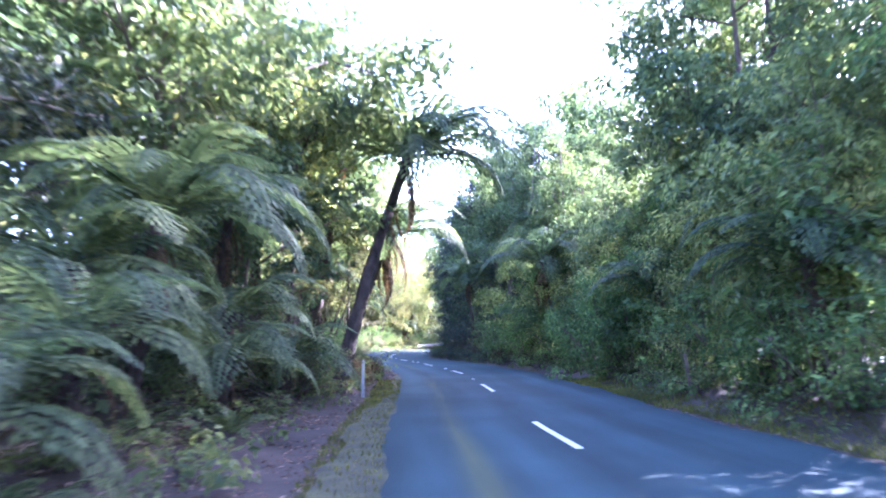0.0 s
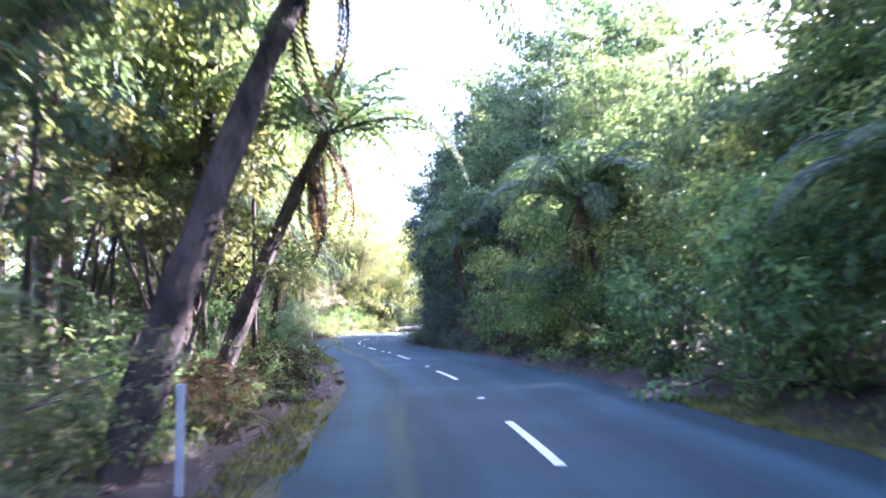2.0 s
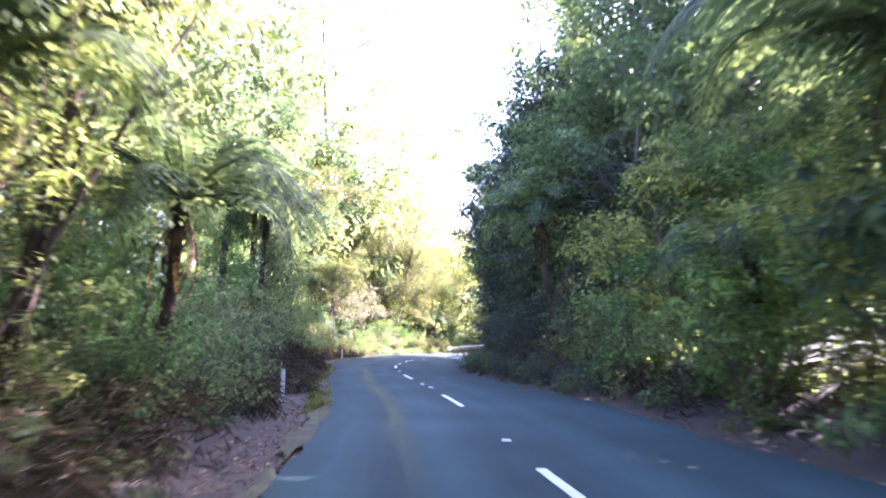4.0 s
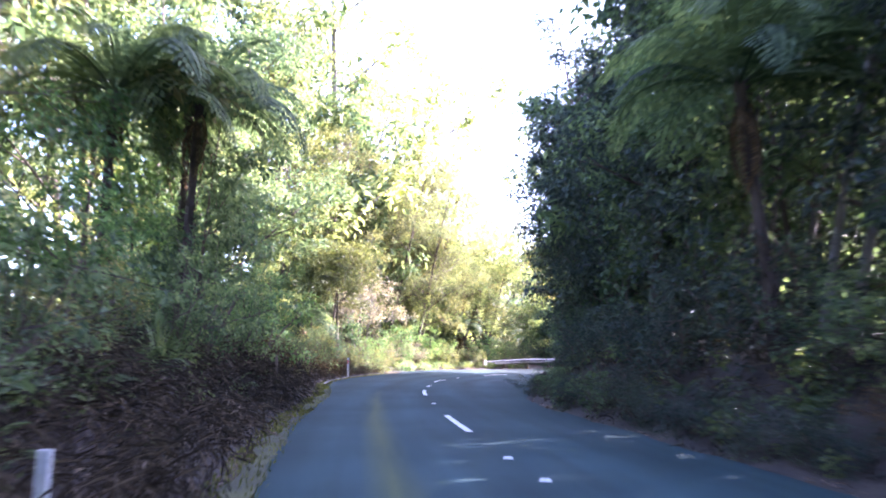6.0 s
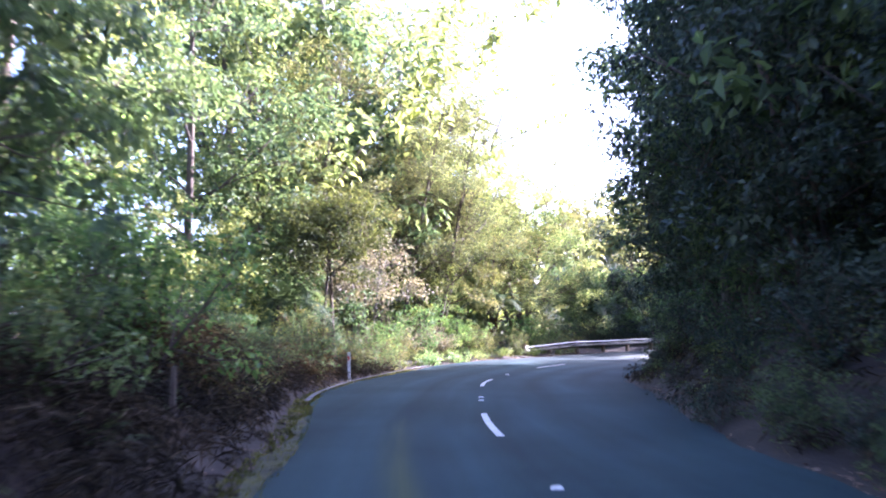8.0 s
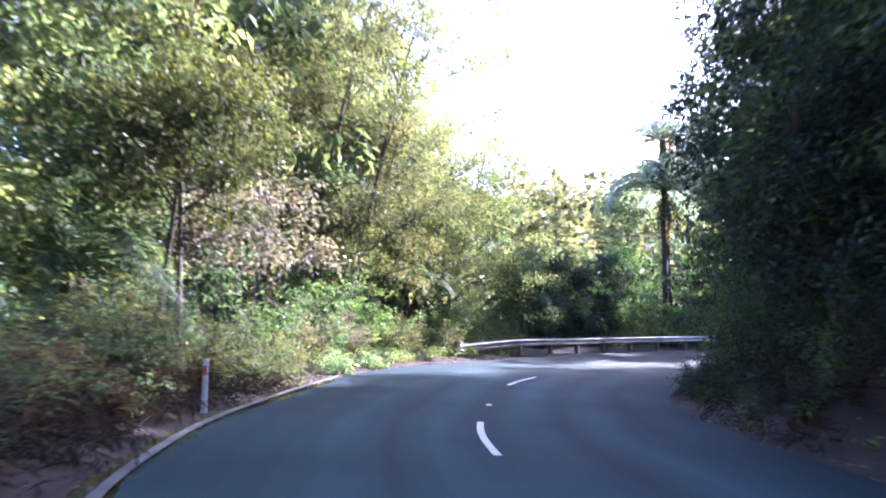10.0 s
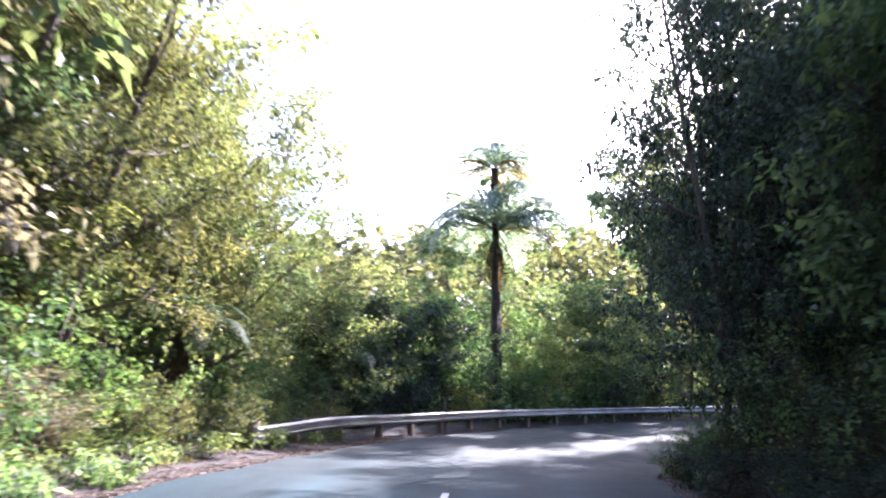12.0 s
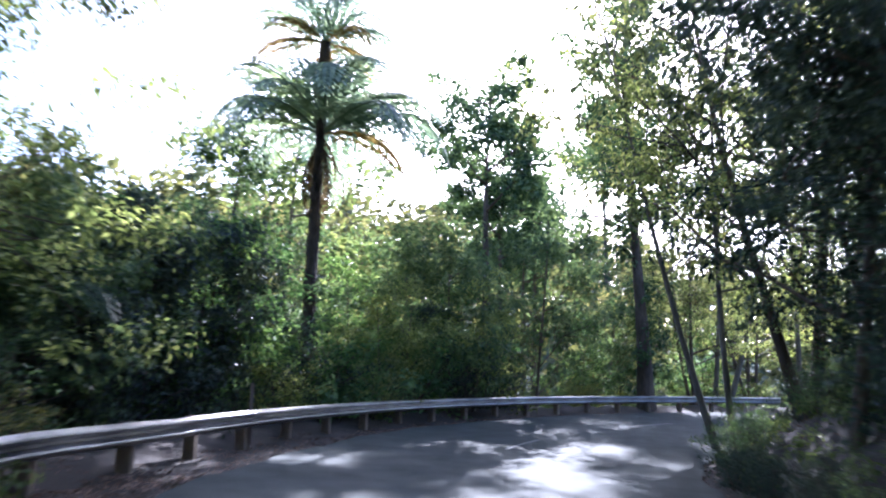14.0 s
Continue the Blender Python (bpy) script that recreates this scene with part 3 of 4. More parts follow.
def make_flax(label, seed, blades=70, length=1.3, leaf=None):
    g = np.random.default_rng(seed)
    v, f = [], []
    for k in range(blades):
        a, ln, out = g.uniform(0, 6.28), length * g.uniform(0.6, 1.1), g.uniform(0.25, 0.9)
        d, side = np.array([math.cos(a), math.sin(a), 0]), np.array([-math.sin(a), math.cos(a), 0])
        w, n = 0.022 * g.uniform(0.7, 1.3), len(v)
        for i in range(5):
            u = i / 4
            p = d * (ln * out * u * (0.4 + 0.6 * u) + 0.04) + np.array([0, 0, ln * (1.1 * u - out * 0.95 * u**2.2)])
            ww = w * (1 - u) ** 0.6
            v += [p + side * ww, p - side * ww + np.array([0, 0, 0.3 * ww])]
        f += [(n + 2 * i, n + 2 * i + 1, n + 2 * i + 3, n + 2 * i + 2) for i in range(4)]
    root = thing("flax_clump", label, "plant")
    part("tuft", mesh_of("flax_tuft", np.array(v), f, leaf or LEAF["mid"]), root)
    return root


TREES = {
    "broad": [make_tree("broadleaf_tree", "tall native broadleaf tree with a dense clumped crown", 11, 15, 0.20, 4.2, LEAF["mid"], 7600, 0.23, BARK, limbs=11, clump=1.15, flat=0.55),
              make_tree("broadleaf_tree", "tall native broadleaf tree with dark glossy crown", 12, 16, 0.16, 4.0, LEAF["dark"], 7600, 0.23, BARK, limbs=12, clump=1.1, flat=0.55),
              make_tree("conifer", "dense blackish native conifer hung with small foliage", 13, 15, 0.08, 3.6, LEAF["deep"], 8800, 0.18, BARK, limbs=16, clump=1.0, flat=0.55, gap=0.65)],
    "back": [make_tree("forest_tree", "tall forest tree standing behind the roadside trees", 14, 16, 0.15, 4.2, LEAF["mid"], 3400, 0.36, BARK, limbs=9, clump=1.35, flat=0.55),
             make_tree("forest_tree", "tall dark forest tree standing behind the roadside trees", 15, 16, 0.15, 4.2, LEAF["dark"], 3400, 0.36, BARK, limbs=9, clump=1.35, flat=0.55)],
    "slim": [make_tree("slender_tree", "slender pale-trunked tree with an airy dark crown", 21, 15, 0.38, 2.6, LEAF["dark"], 4600, 0.21, PALE_BARK, 0.06, 9, 0.085, 0.9, 0.5, 2, 1.15),
             make_tree("slender_tree", "slender pale-trunked tree with an airy olive crown", 22, 14, 0.32, 2.8, LEAF["olive"], 4600, 0.21, PALE_BARK, 0.06, 9, 0.085, 0.9, 0.5, 2, 1.15)],
    "sunny": [make_tree("spreading_tree", "spreading tree with bright yellow-green sunlit leaves", 31, 14, 0.20, 4.6, LEAF["bright"], 11000, 0.165, BARK, 0.08, 10, 0.13, 1.0, 0.55, 2, 1.05),
              make_tree("spreading_tree", "spreading tree with light green leaves and forked trunks", 32, 13, 0.18, 4.2, LEAF["bright"], 11000, 0.16, BARK, 0.10, 9, 0.12, 0.95, 0.55, 3, 1.05)],
    "fine": [make_tree("fine_leaved_tree", "spreading tree with small yellow-green leaves on forked trunks", 37, 13.5, 0.22, 4.6, LEAF["bright"], 30000, 0.13, BARK, 0.09, 11, 0.14, 1.0, 0.6, 3, 0.85),
             make_tree("fine_leaved_tree", "tall tree with small olive leaves and dark limbs", 38, 14.5, 0.25, 4.2, LEAF["olive"], 25000, 0.13, BARK, 0.08, 11, 0.14, 1.0, 0.6, 2, 0.85)],
    "overhang": [make_tree("overhanging_tree", "forked tree reaching over the road with airy light green leaves", 36, 14.5, 0.30, 6.0, LEAF["bright"], 34000, 0.11, BARK, 0.05, 16, 0.15, 1.0, 0.6, 2, 0.85)],
    "small": [make_tree("small_tree", "small leafy understorey tree clothed to the ground", 41, 7, 0.06, 2.4, LEAF["lush"], 4000, 0.19, BARK, 0.08, 10, 0.07, 0.8, 0.6, 1, 0.75),
              make_tree("small_tree", "small dark understorey tree clothed to the ground", 42, 7, 0.06, 2.4, LEAF["dark"], 3600, 0.21, BARK, 0.08, 10, 0.07, 0.8, 0.6, 1, 0.75),
              make_tree("small_tree", "small olive green understorey tree", 43, 7, 0.08, 2.3, LEAF["olive"], 3400, 0.2, BARK, 0.08, 10, 0.07, 0.75, 0.6, 1, 0.8),
              make_tree("small_tree", "small bright green understorey tree", 44, 7, 0.06, 2.4, LEAF["bright"], 4400, 0.19, BARK, 0.08, 10, 0.07, 0.8, 0.6, 1, 0.8),
              make_tree("young_conifer", "dense young conifer clothed to the ground, its leaves painted shade-dark", 45, 7, 0.05, 2.4, LEAF["deep"], 3600, 0.22, BARK, 0.06, 11, 0.07, 0.8, 0.55, 1, 0.7)],
    "tall": [make_tree("tall_tree", "very tall sunlit tree with a broken yellow-green crown", 33, 23, 0.12, 6.0, LEAF["bright"], 15000, 0.25, PALE_BARK, 0.05, 13, 0.24, 1.3, 0.7, 2, 1.1)],
    "conical": [make_tree("conical_tree", "tall narrow conical dark conifer", 51, 18, 0.25, 2.0, LEAF["olive"], 3600, 0.34, BARK, 0.02, 14, 0.16, 0.7, 0.9)],
    "umbrella": [make_tree("umbrella_tree", "low tree with a flat dark crown lit yellow-green on top", 54, 6.4, 0.62, 1.9, LEAF["bronze"], 20000, 0.11, BARK, 0.03, 12, 0.09, 0.6, 0.55, 2, 0.45)],
    "tan": [make_tree("dry_tree", "small dry tree with pale tan withered leaves", 55, 4.4, 0.42, 1.6, LEAF["tan"], 4200, 0.13, PALE_BARK, 0.05, 8, 0.06, 0.6, 0.7, 2, 0.75)],
    "sapling": [make_tree("sapling_clump", "clump of thin leaning stems with a sparse sunlit top", 58, 8.0, 0.55, 1.3, LEAF["bright"], 2400, 0.15, FERN_BARK, 0.085, 4, 0.05, 0.65, 0.6, 3, 1.0),
                make_tree("sapling_clump", "clump of thin leaning bare stems hung with olive leaves", 59, 7.0, 0.5, 1.2, LEAF["olive"], 2000, 0.16, BARK, 0.09, 4, 0.055, 0.65, 0.6, 2, 1.0)],
    "cloud": [make_tree("podocarp_tree", "tall bare-stemmed native tree with cloud-shaped dark heads", 57, 19, 0.62, 4.2, LEAF["dark"], 9000, 0.30, BARK, 0.04, 10, 0.28, 1.15, 0.75, 1, 0.95)],
    "column": [make_tree("podocarp_tree", "very tall native tree, with leaf-clad trunk and dark heads", 64, 25, 0.40, 3.1, LEAF["dark"], 15000, 0.27, BARK, 0.03, 14, 0.34, 1.15, 0.75, 1, 0.75, 0.8)],
    "shrub": [make_shrub("shrub", "dense green roadside shrub", 61, 2.4, 1.5, LEAF["lush"], 2400, 0.122),
              make_shrub("shrub", "dense dark green roadside shrub", 62, 2.6, 1.6, LEAF["dark"], 2400, 0.122),
              make_shrub("shrub", "dull olive green roadside shrub", 63, 2.2, 1.5, LEAF["olive"], 2700, 0.105),
              make_shrub("shrub", "bright green sunlit roadside shrub", 64, 2.2, 1.4, LEAF["bright"], 2200, 0.135),
              make_shrub("shrub", "dry shrub with tan leaves", 65, 3.0, 1.7, LEAF["tan"], 2200, 0.14),
              make_shrub("shrub", "fine-leaved shrub on the shaded bank, darkened by painted shade", 66, 2.5, 1.5, LEAF["deep"], 2200, 0.12),
              make_shrub("shrub", "dying shrub hung with reddish-brown dead leaves", 67, 2.4, 1.3, LEAF["dead"], 1800, 0.15),
              make_shrub("shrub", "low plant with large pale green sunlit leaves", 68, 1.2, 0.9, LEAF["pale"], 420, 0.22)],
    "fern": [make_ground_fern("large green ground fern with arching fronds", 71, 1.6, 12), make_ground_fern("green ground fern on the bank", 72, 0.9, 9)],
    "flax": [make_flax("clump of long strap-leaved flax on the bank", 81)],
}
USED = set()


def plant(kind, i, x, y, turn, size=1.0, tall=1.0, sink=0.0, tilt=(0, 0)):
    """Stands a plant on the ground; the first of a kind is moved, the others are copies of it."""
    ob = TREES[kind][i % len(TREES[kind])]
    m = pose(x, y, z_at(x, y) - sink, tilt[0], tilt[1], turn) @ Matrix.Diagonal((size, size, size * tall, 1))
    if ob.name in USED:
        return copy_thing(ob, m)
    USED.add(ob.name)
    ob.matrix_basis = m
    return ob


R = random.Random(7)


def facing(x, y):
    """A turn of its own for each place, in degrees."""
    return (x * 137.5 + y * 71.3) % 360


def row(s0, s1, step, side, near, far, kinds, size, tall=(0.9, 1.1), keep=lambda s, x, y: True):
    """Plants along one side of the road, near to far metres beyond its edge."""
    rng = random.Random(int(s0 * 7 + s1 * 31 + near * 101 + far * 59 + side * 5 + step * 17))
    s = s0 + rng.uniform(0, step)
    while s < s1:
        e = rng.uniform(near, far)
        lat = -(float(left_width(s)) + e) if side < 0 else float(right_width(s)) + e
        x, y = place(s, lat)
        if -8 < s < 126 and keep(s, x, y):
            kind, i = rng.choice(kinds)
            plant(kind, i, x, y, rng.uniform(0, 360), rng.uniform(*size), rng.uniform(*tall), 0.05, (rng.uniform(-4, 4), rng.uniform(-4, 4)))
        s += step * rng.uniform(0.7, 1.3)


B, D, O = ("broad", 0), ("broad", 1), ("slim", 1)
G, H = ("back", 0), ("back", 1)
# the straight: both sides close and tall
def ferny(s, x, y):
    return not 1.5 < s < 16


row(-12, 60, 2.6, -1, 2.0, 3.2, [("shrub", 0), ("shrub", 1), ("shrub", 2), ("shrub", 1)], (0.6, 1.1), keep=lambda s, x, y: ferny(s, x, y) and not 21 < s < 35)
row(22, 40, 1.5, -1, 1.1, 2.2, [("shrub", 3), ("shrub", 0), ("fern", 0), ("fern", 0)], (0.35, 0.6))
row(-14, 56, 3.8, -1, 3.8, 5.8, [("small", 0), ("small", 1), ("small", 2)], (0.7, 1.05), keep=lambda s, x, y: ferny(s, x, y) and not 16 < s < 31)
row(18, 33, 1.1, -1, 2.6, 5.6, [("sapling", 0), ("sapling", 1)], (0.75, 1.15))
row(56, 76, 3.0, -1, 4.0, 6.0, [("small", 3), ("small", 0), ("small", 3), ("small", 2)], (0.6, 0.95))
row(-16, 56, 4.4, -1, 4.8, 7.5, [B, D, O, B], (0.9, 1.12))
row(56, 78, 4.2, -1, 5.5, 8.0, [("sunny", 0), O, B, D], (0.9, 1.12))
row(31, 46, 3.2, -1, 3.4, 5.4, [("sunny", 0), ("small", 3), ("sunny", 1), ("small", 0)], (0.55, 0.8))
row(29, 46, 2.4, -1, 2.0, 3.2, [("shrub", 0), ("shrub", 3), ("shrub", 1)], (0.7, 1.2))
row(0, 18, 2.0, -1, 2.0, 3.0, [("fern", 0), ("fern", 1)], (0.7, 1.0))
row(56, 75, 1.4, -1, 1.8, 3.4, [("shrub", 1), ("shrub", 2), ("shrub", 0), ("shrub", 5)], (0.45, 0.75))
row(2, 20, 2.8, -1, 5.2, 7.5, [("small", 1), ("small", 4), D], (0.85, 1.1))
row(1, 18, 1.8, -1, 3.8, 5.0, [("shrub", 1), ("shrub", 5), ("shrub", 1)], (0.8, 1.2))
row(-24, 84, 5.5, -1, 10, 15, [G, H], (1.0, 1.3))
K = ("broad", 2)
row(-12, 46, 2.1, 1, 1.5, 2.4, [("shrub", 0), ("shrub", 0), ("shrub", 0), ("shrub", 3)], (0.7, 1.25))
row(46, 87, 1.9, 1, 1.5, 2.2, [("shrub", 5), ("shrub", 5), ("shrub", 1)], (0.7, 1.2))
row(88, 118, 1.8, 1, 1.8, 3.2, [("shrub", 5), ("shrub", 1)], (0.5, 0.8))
row(-14, 46, 3.2, 1, 3.0, 4.6, [("small", 0), ("small", 0), ("small", 3), ("small", 3)], (0.75, 1.1))
row(46, 88, 2.8, 1, 2.8, 4.2, [("small", 4), ("small", 4), ("small", 1)], (0.8, 1.15))
row(93, 120, 3.4, 1, 5.0, 6.5, [("small", 4), ("small", 1)], (0.6, 0.85))
row(100, 118, 4.5, 1, 5.5, 8.0, [("slim", 0), ("slim", 1)], (0.7, 0.85))
row(101, 117, 5.0, 1, 2.6, 4.0, [("slim", 1), ("sunny", 1)], (0.7, 0.85))
row(-16, 23, 5.0, 1, 5.0, 7.5, [B, B, B, ("slim", 1)], (0.85, 1.0))
row(36, 45, 4.0, 1, 5.0, 7.5, [B, D], (0.66, 0.78))
row(20, 38, 2.2, 1, 4.5, 7.5, [B, D, B], (0.6, 0.72))
row(16, 40, 2.4, 1, 2.8, 4.6, [("small", 0), ("small", 0), ("small", 1)], (0.75, 1.0))
row(19, 30, 3.2, 1, 7.5, 11.0, [H, D], (0.85, 1.0))
row(-8, 22, 4.0, 1, 6.5, 9.5, [("slim", 0), D, ("slim", 0)], (1.0, 1.15))
row(40, 60, 3.4, 1, 4.8, 7, [("slim", 0), ("slim", 0), D], (0.9, 1.05))
for x, y, sz in [(-3.2, 66.8, 1.0), (-0.2, 49.6, 0.95), (-0.9, 52.0, 0.9), (0.8, 47.0, 0.95), (-1.4, 56.0, 0.9)]:
    plant("slim", 0, x, y, facing(x, y), sz)
row(56, 74, 1.9, 1, 3.0, 4.8, [K, K, D], (0.8, 0.92), (0.98, 1.12))
row(54, 71, 2.4, 1, 5.2, 8.0, [H, K], (0.76, 0.86))
row(74, 86, 2.0, 1, 3.0, 4.6, [K, K], (0.56, 0.66), (1.15, 1.35))
row(-24, 20, 6.0, 1, 9, 14, [G, H], (0.8, 0.95))
row(20, 50, 5.5, 1, 9, 14, [G, H], (0.6, 0.75))
row(44, 64, 3.6, 1, 7.0, 9.5, [H, K], (0.85, 1.0))
row(42, 64, 3.0, 1, 10.0, 13.0, [H, K], (0.85, 1.0))
row(60, 98, 2.8, 1, 6.0, 9, [K, D, H], (0.60, 0.68), (0.9, 1.05))
row(66, 104, 2.6, 1, 10, 13.5, [K, D, H], (0.8, 0.9))
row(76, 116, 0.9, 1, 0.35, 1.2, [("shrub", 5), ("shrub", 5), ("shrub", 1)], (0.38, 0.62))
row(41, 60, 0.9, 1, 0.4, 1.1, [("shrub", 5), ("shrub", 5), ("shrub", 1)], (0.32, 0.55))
row(40, 78, 1.6, 1, 0.7, 1.4, [("shrub", 5), ("fern", 1), ("shrub", 6)], (0.28, 0.45))
for x, y, sz in [(-2.6, 75.5, 0.48), (-1.6, 79.5, 0.62), (-0.4, 82.6, 0.64), (2.6, 79.0, 0.78), (0.5, 74.5, 0.78), (-3.8, 70.5, 0.82), (-3.2, 66.0, 0.86), (-3.0, 68.4, 0.86), (-2.4, 71.8, 0.8), (3.4, 82.6, 0.76), (1.2, 81.0, 0.7), (5.4, 84.4, 0.82)]:
    plant("broad", 2, x, y, facing(x, y), sz)
for x, y, sz, tall in [(2.6, 85.4, 0.72, 1.45), (0.6, 83.2, 0.7, 1.45), (-1.2, 81.0, 0.66, 1.4), (1.9, 82.4, 0.86, 1.6), (2.4, 80.6, 0.85, 1.5)]:
    plant("broad", 2, x, y, facing(x, y), sz, tall)
row(60, 75, 1.9, -1, 1.1, 2.0, [("shrub", 1), ("shrub", 2), ("fern", 1)], (0.45, 0.7))
# the bend's outside: sunny trees left of the rail, low growth beyond it
row(76, 90, 1.5, -1, 2.0, 3.0, [("shrub", 2), ("shrub", 2), ("shrub", 0), ("shrub", 4), ("shrub", 3)], (0.6, 1.0))
row(72, 86, 2.8, -1, 4.5, 7.0, [("sunny", 0), ("sunny", 1), D, ("small", 0), ("small", 1)], (0.62, 0.85))
row(74, 90, 4.4, -1, 9, 14, [("sunny", 0), D, ("slim", 1), G], (1.1, 1.35))
row(89, 135, 1.8, -1, 3.5, 4.6, [("shrub", 0), ("shrub", 1), ("shrub", 5), ("shrub", 1), ("shrub", 3)], (0.8, 1.4))
row(92, 118, 2.8, -1, 4.4, 6.2, [("small", 3), ("shrub", 3), ("shrub", 3)], (0.5, 0.8))
row(92, 140, 2.8, -1, 5.5, 9.0, [("small", 0), ("small", 1), ("small", 1), ("small", 3), ("small", 2)], (0.8, 1.1))
row(92, 140, 4.2, -1, 11, 18, [("small", 0), ("small", 3), ("small", 2), G], (0.8, 1.2))
for x, y, sz in [(-19.6, 95.2, 1.3), (-20.0, 88.0, 1.4), (-22.5, 82.0, 1.0), (-19.0, 98.0, 1.05), (-25.0, 92.0, 1.0)]:
    plant("tall", 0, x, y, facing(x, y), sz)
for x, y, sz in [(-2.4, 98.6, 0.95), (0.2, 100.2, 1.0), (4.6, 102.0, 0.95), (7.6, 103.2, 1.05), (10.2, 104.0, 0.95), (-5.6, 97.6, 0.95)]:
    plant("small", int(facing(y, x)) % 3, x, y, facing(x, y), sz)
for kind, i, x, y, sz in [("fine", 1, -15.4, 84.9, 0.95), ("fine", 0, -10.8, 94.4, 1.1), ("fine", 1, -12.0, 94.0, 1.05), ("overhang", 0, -17.2, 89.0, 1.05), ("fine", 0, -13.4, 92.4, 0.85), ("shrub", 3, -12.4, 87.4, 1.0), ("shrub", 0, -11.0, 89.4, 1.0), ("shrub", 2, -13.4, 85.6, 0.9), ("small", 1, -13.6, 88.6, 0.7), ("shrub", 1, -9.4, 91.2, 1.0), ("shrub", 2, -15.6, 78.6, 0.95), ("shrub", 0, -15.0, 81.0, 1.1),
                          ("small", 3, 5.4, 100.6, 0.85), ("small", 1, 8.4, 101.6, 1.0), ("small", 3, 11.2, 102.4, 1.0), ("small", 1, 14.6, 102.8, 1.25), ("shrub", 3, 3.2, 99.0, 1.3), ("shrub", 7, 1.6, 98.9, 1.1), ("small", 4, -1.4, 98.4, 0.85), ("small", 4, -4.0, 97.8, 0.85), ("sunny", 1, 24.6, 101.4, 1.2), ("broad", 1, 0.2, 104.0, 0.78), ("small", 2, 17.0, 106.0, 1.0), ("small", 0, 20.0, 105.0, 0.9), ("slim", 1, 26.5, 101.5, 1.4), ("sunny", 1, 29.5, 100.5, 1.3),
                          ("slim", 1, 8.5, 85.0, 0.8), ("broad", 1, -5.6, 18.6, 0.85), ("slim", 0, 7.2, 21.6, 1.1), ("small", 4, -6.2, 96.4, 0.8), ("small", 4, -4.0, 97.8, 0.85), ("shrub", 5, -7.4, 94.9, 1.3), ("shrub", 5, -5.4, 96.0, 1.3), ("small", 4, 7.6, 102.4, 0.7), ("shrub", 5, 0.6, 99.4, 1.4), ("overhang", 0, 9.5, 89.2, 1.0), ("slim", 1, 9.8, 91.0, 1.0), ("broad", 1, 7.4, 20.2, 1.0), ("small", 3, 5.9, 17.8, 0.8), ("small", 0, 6.0, 21.6, 0.85), ("broad", 2, 1.2, 80.2, 0.9), ("broad", 2, -1.0, 77.4, 0.82), ("broad", 2, 2.6, 83.6, 0.95), ("shrub", 1, -4.2, 18.0, 0.7), ("shrub", 0, -4.0, 19.4, 0.6), ("shrub", 3, -3.9, 21.4, 0.45), ("shrub", 1, -3.8, 16.2, 0.7), ("shrub", 1, -4.4, 16.0, 0.9), ("small", 1, -5.6, 17.0, 0.95), ("umbrella", 0, -16.0, 71.2, 0.98), ("shrub", 1, -15.9, 69.0, 0.95), ("shrub", 2, -16.6, 70.4, 1.2), ("shrub", 6, -16.2, 67.4, 0.95), ("shrub", 6, -15.6, 66.0, 0.7), ("fern", 0, -16.4, 68.4, 1.1), ("tan", 0, -15.9, 76.4, 1.15), ("fine", 1, -16.8, 82.6, 1.0), ("fine", 1, -14.8, 86.4, 0.9), ("fine", 1, -20.0, 78.4, 1.0), ("fine", 1, -18.6, 86.0, 1.1), ("shrub", 7, -13.9, 78.6, 0.55), ("shrub", 7, -13.1, 81.0, 0.5), ("shrub", 2, -14.6, 75.5, 0.7), ("shrub", 0, -15.5, 76.8, 0.85), ("shrub", 2, -16.0, 75.0, 0.9), ("shrub", 1, -16.6, 73.0, 0.9), ("shrub", 2, -15.9, 72.4, 0.75), ("cloud", 0, 14.8, 106.6, 0.95), ("cloud", 0, 18.6, 109.4, 0.95), ("cloud", 0, 25.6, 113.0, 0.95), ("cloud", 0, 46.0, 123.0, 1.55), ("column", 0, 20.2, 101.3, 1.0), ("shrub", 3, -0.4, 97.8, 1.2), ("shrub", 7, 3.0, 99.8, 1.3), ("small", 3, 4.2, 99.7, 0.75), ("shrub", 7, 6.2, 101.0, 1.3), ("small", 4, -5.2, 97.0, 0.95), ("small", 4, -2.8, 98.0, 0.9), ("shrub", 5, -6.4, 95.4, 1.5), ("shrub", 5, -4.4, 96.8, 1.5), ("shrub", 5, -3.0, 97.4, 1.3), ("shrub", 5, 9.0, 101.0, 1.4), ("shrub", 6, -16.3, 70.9, 0.62), ("broad", 2, 6.2, 86.0, 0.7), ("shrub", 3, -13.9, 83.2, 0.8), ("shrub", 4, -14.2, 82.4, 0.7), ("shrub", 3, -12.7, 85.0, 0.7), ("broad", 1, -3.2, 69.4, 0.82), ("broad", 1, -3.0, 66.8, 0.8), ("broad", 0, -8.8, 20.2, 1.05), ("small", 1, -19.6, 75.0, 1.1), ("small", 1, -17.4, 72.4, 0.85), ("shrub", 1, -16.3, 71.6, 1.1), ("small", 1, -12.7, 51.6, 0.8), ("small", 1, -14.2, 53.6, 0.85), ("shrub", 1, -12.0, 50.2, 1.1), ("shrub", 1, -12.5, 53.2, 1.0), ("shrub", 1, -11.4, 48.2, 1.0), ("shrub", 0, -13.6, 56.6, 1.0), ("slim", 0, 31.0, 98.5, 1.6), ("sunny", 0, 34.5, 96.5, 1.5), ("small", 1, 23.0, 104.5, 1.0), ("small", 1, -6.6, 95.6, 0.75), ("small", 1, -4.0, 97.2, 0.7)]:
    plant(kind, i, x, y, facing(x, y), sz)

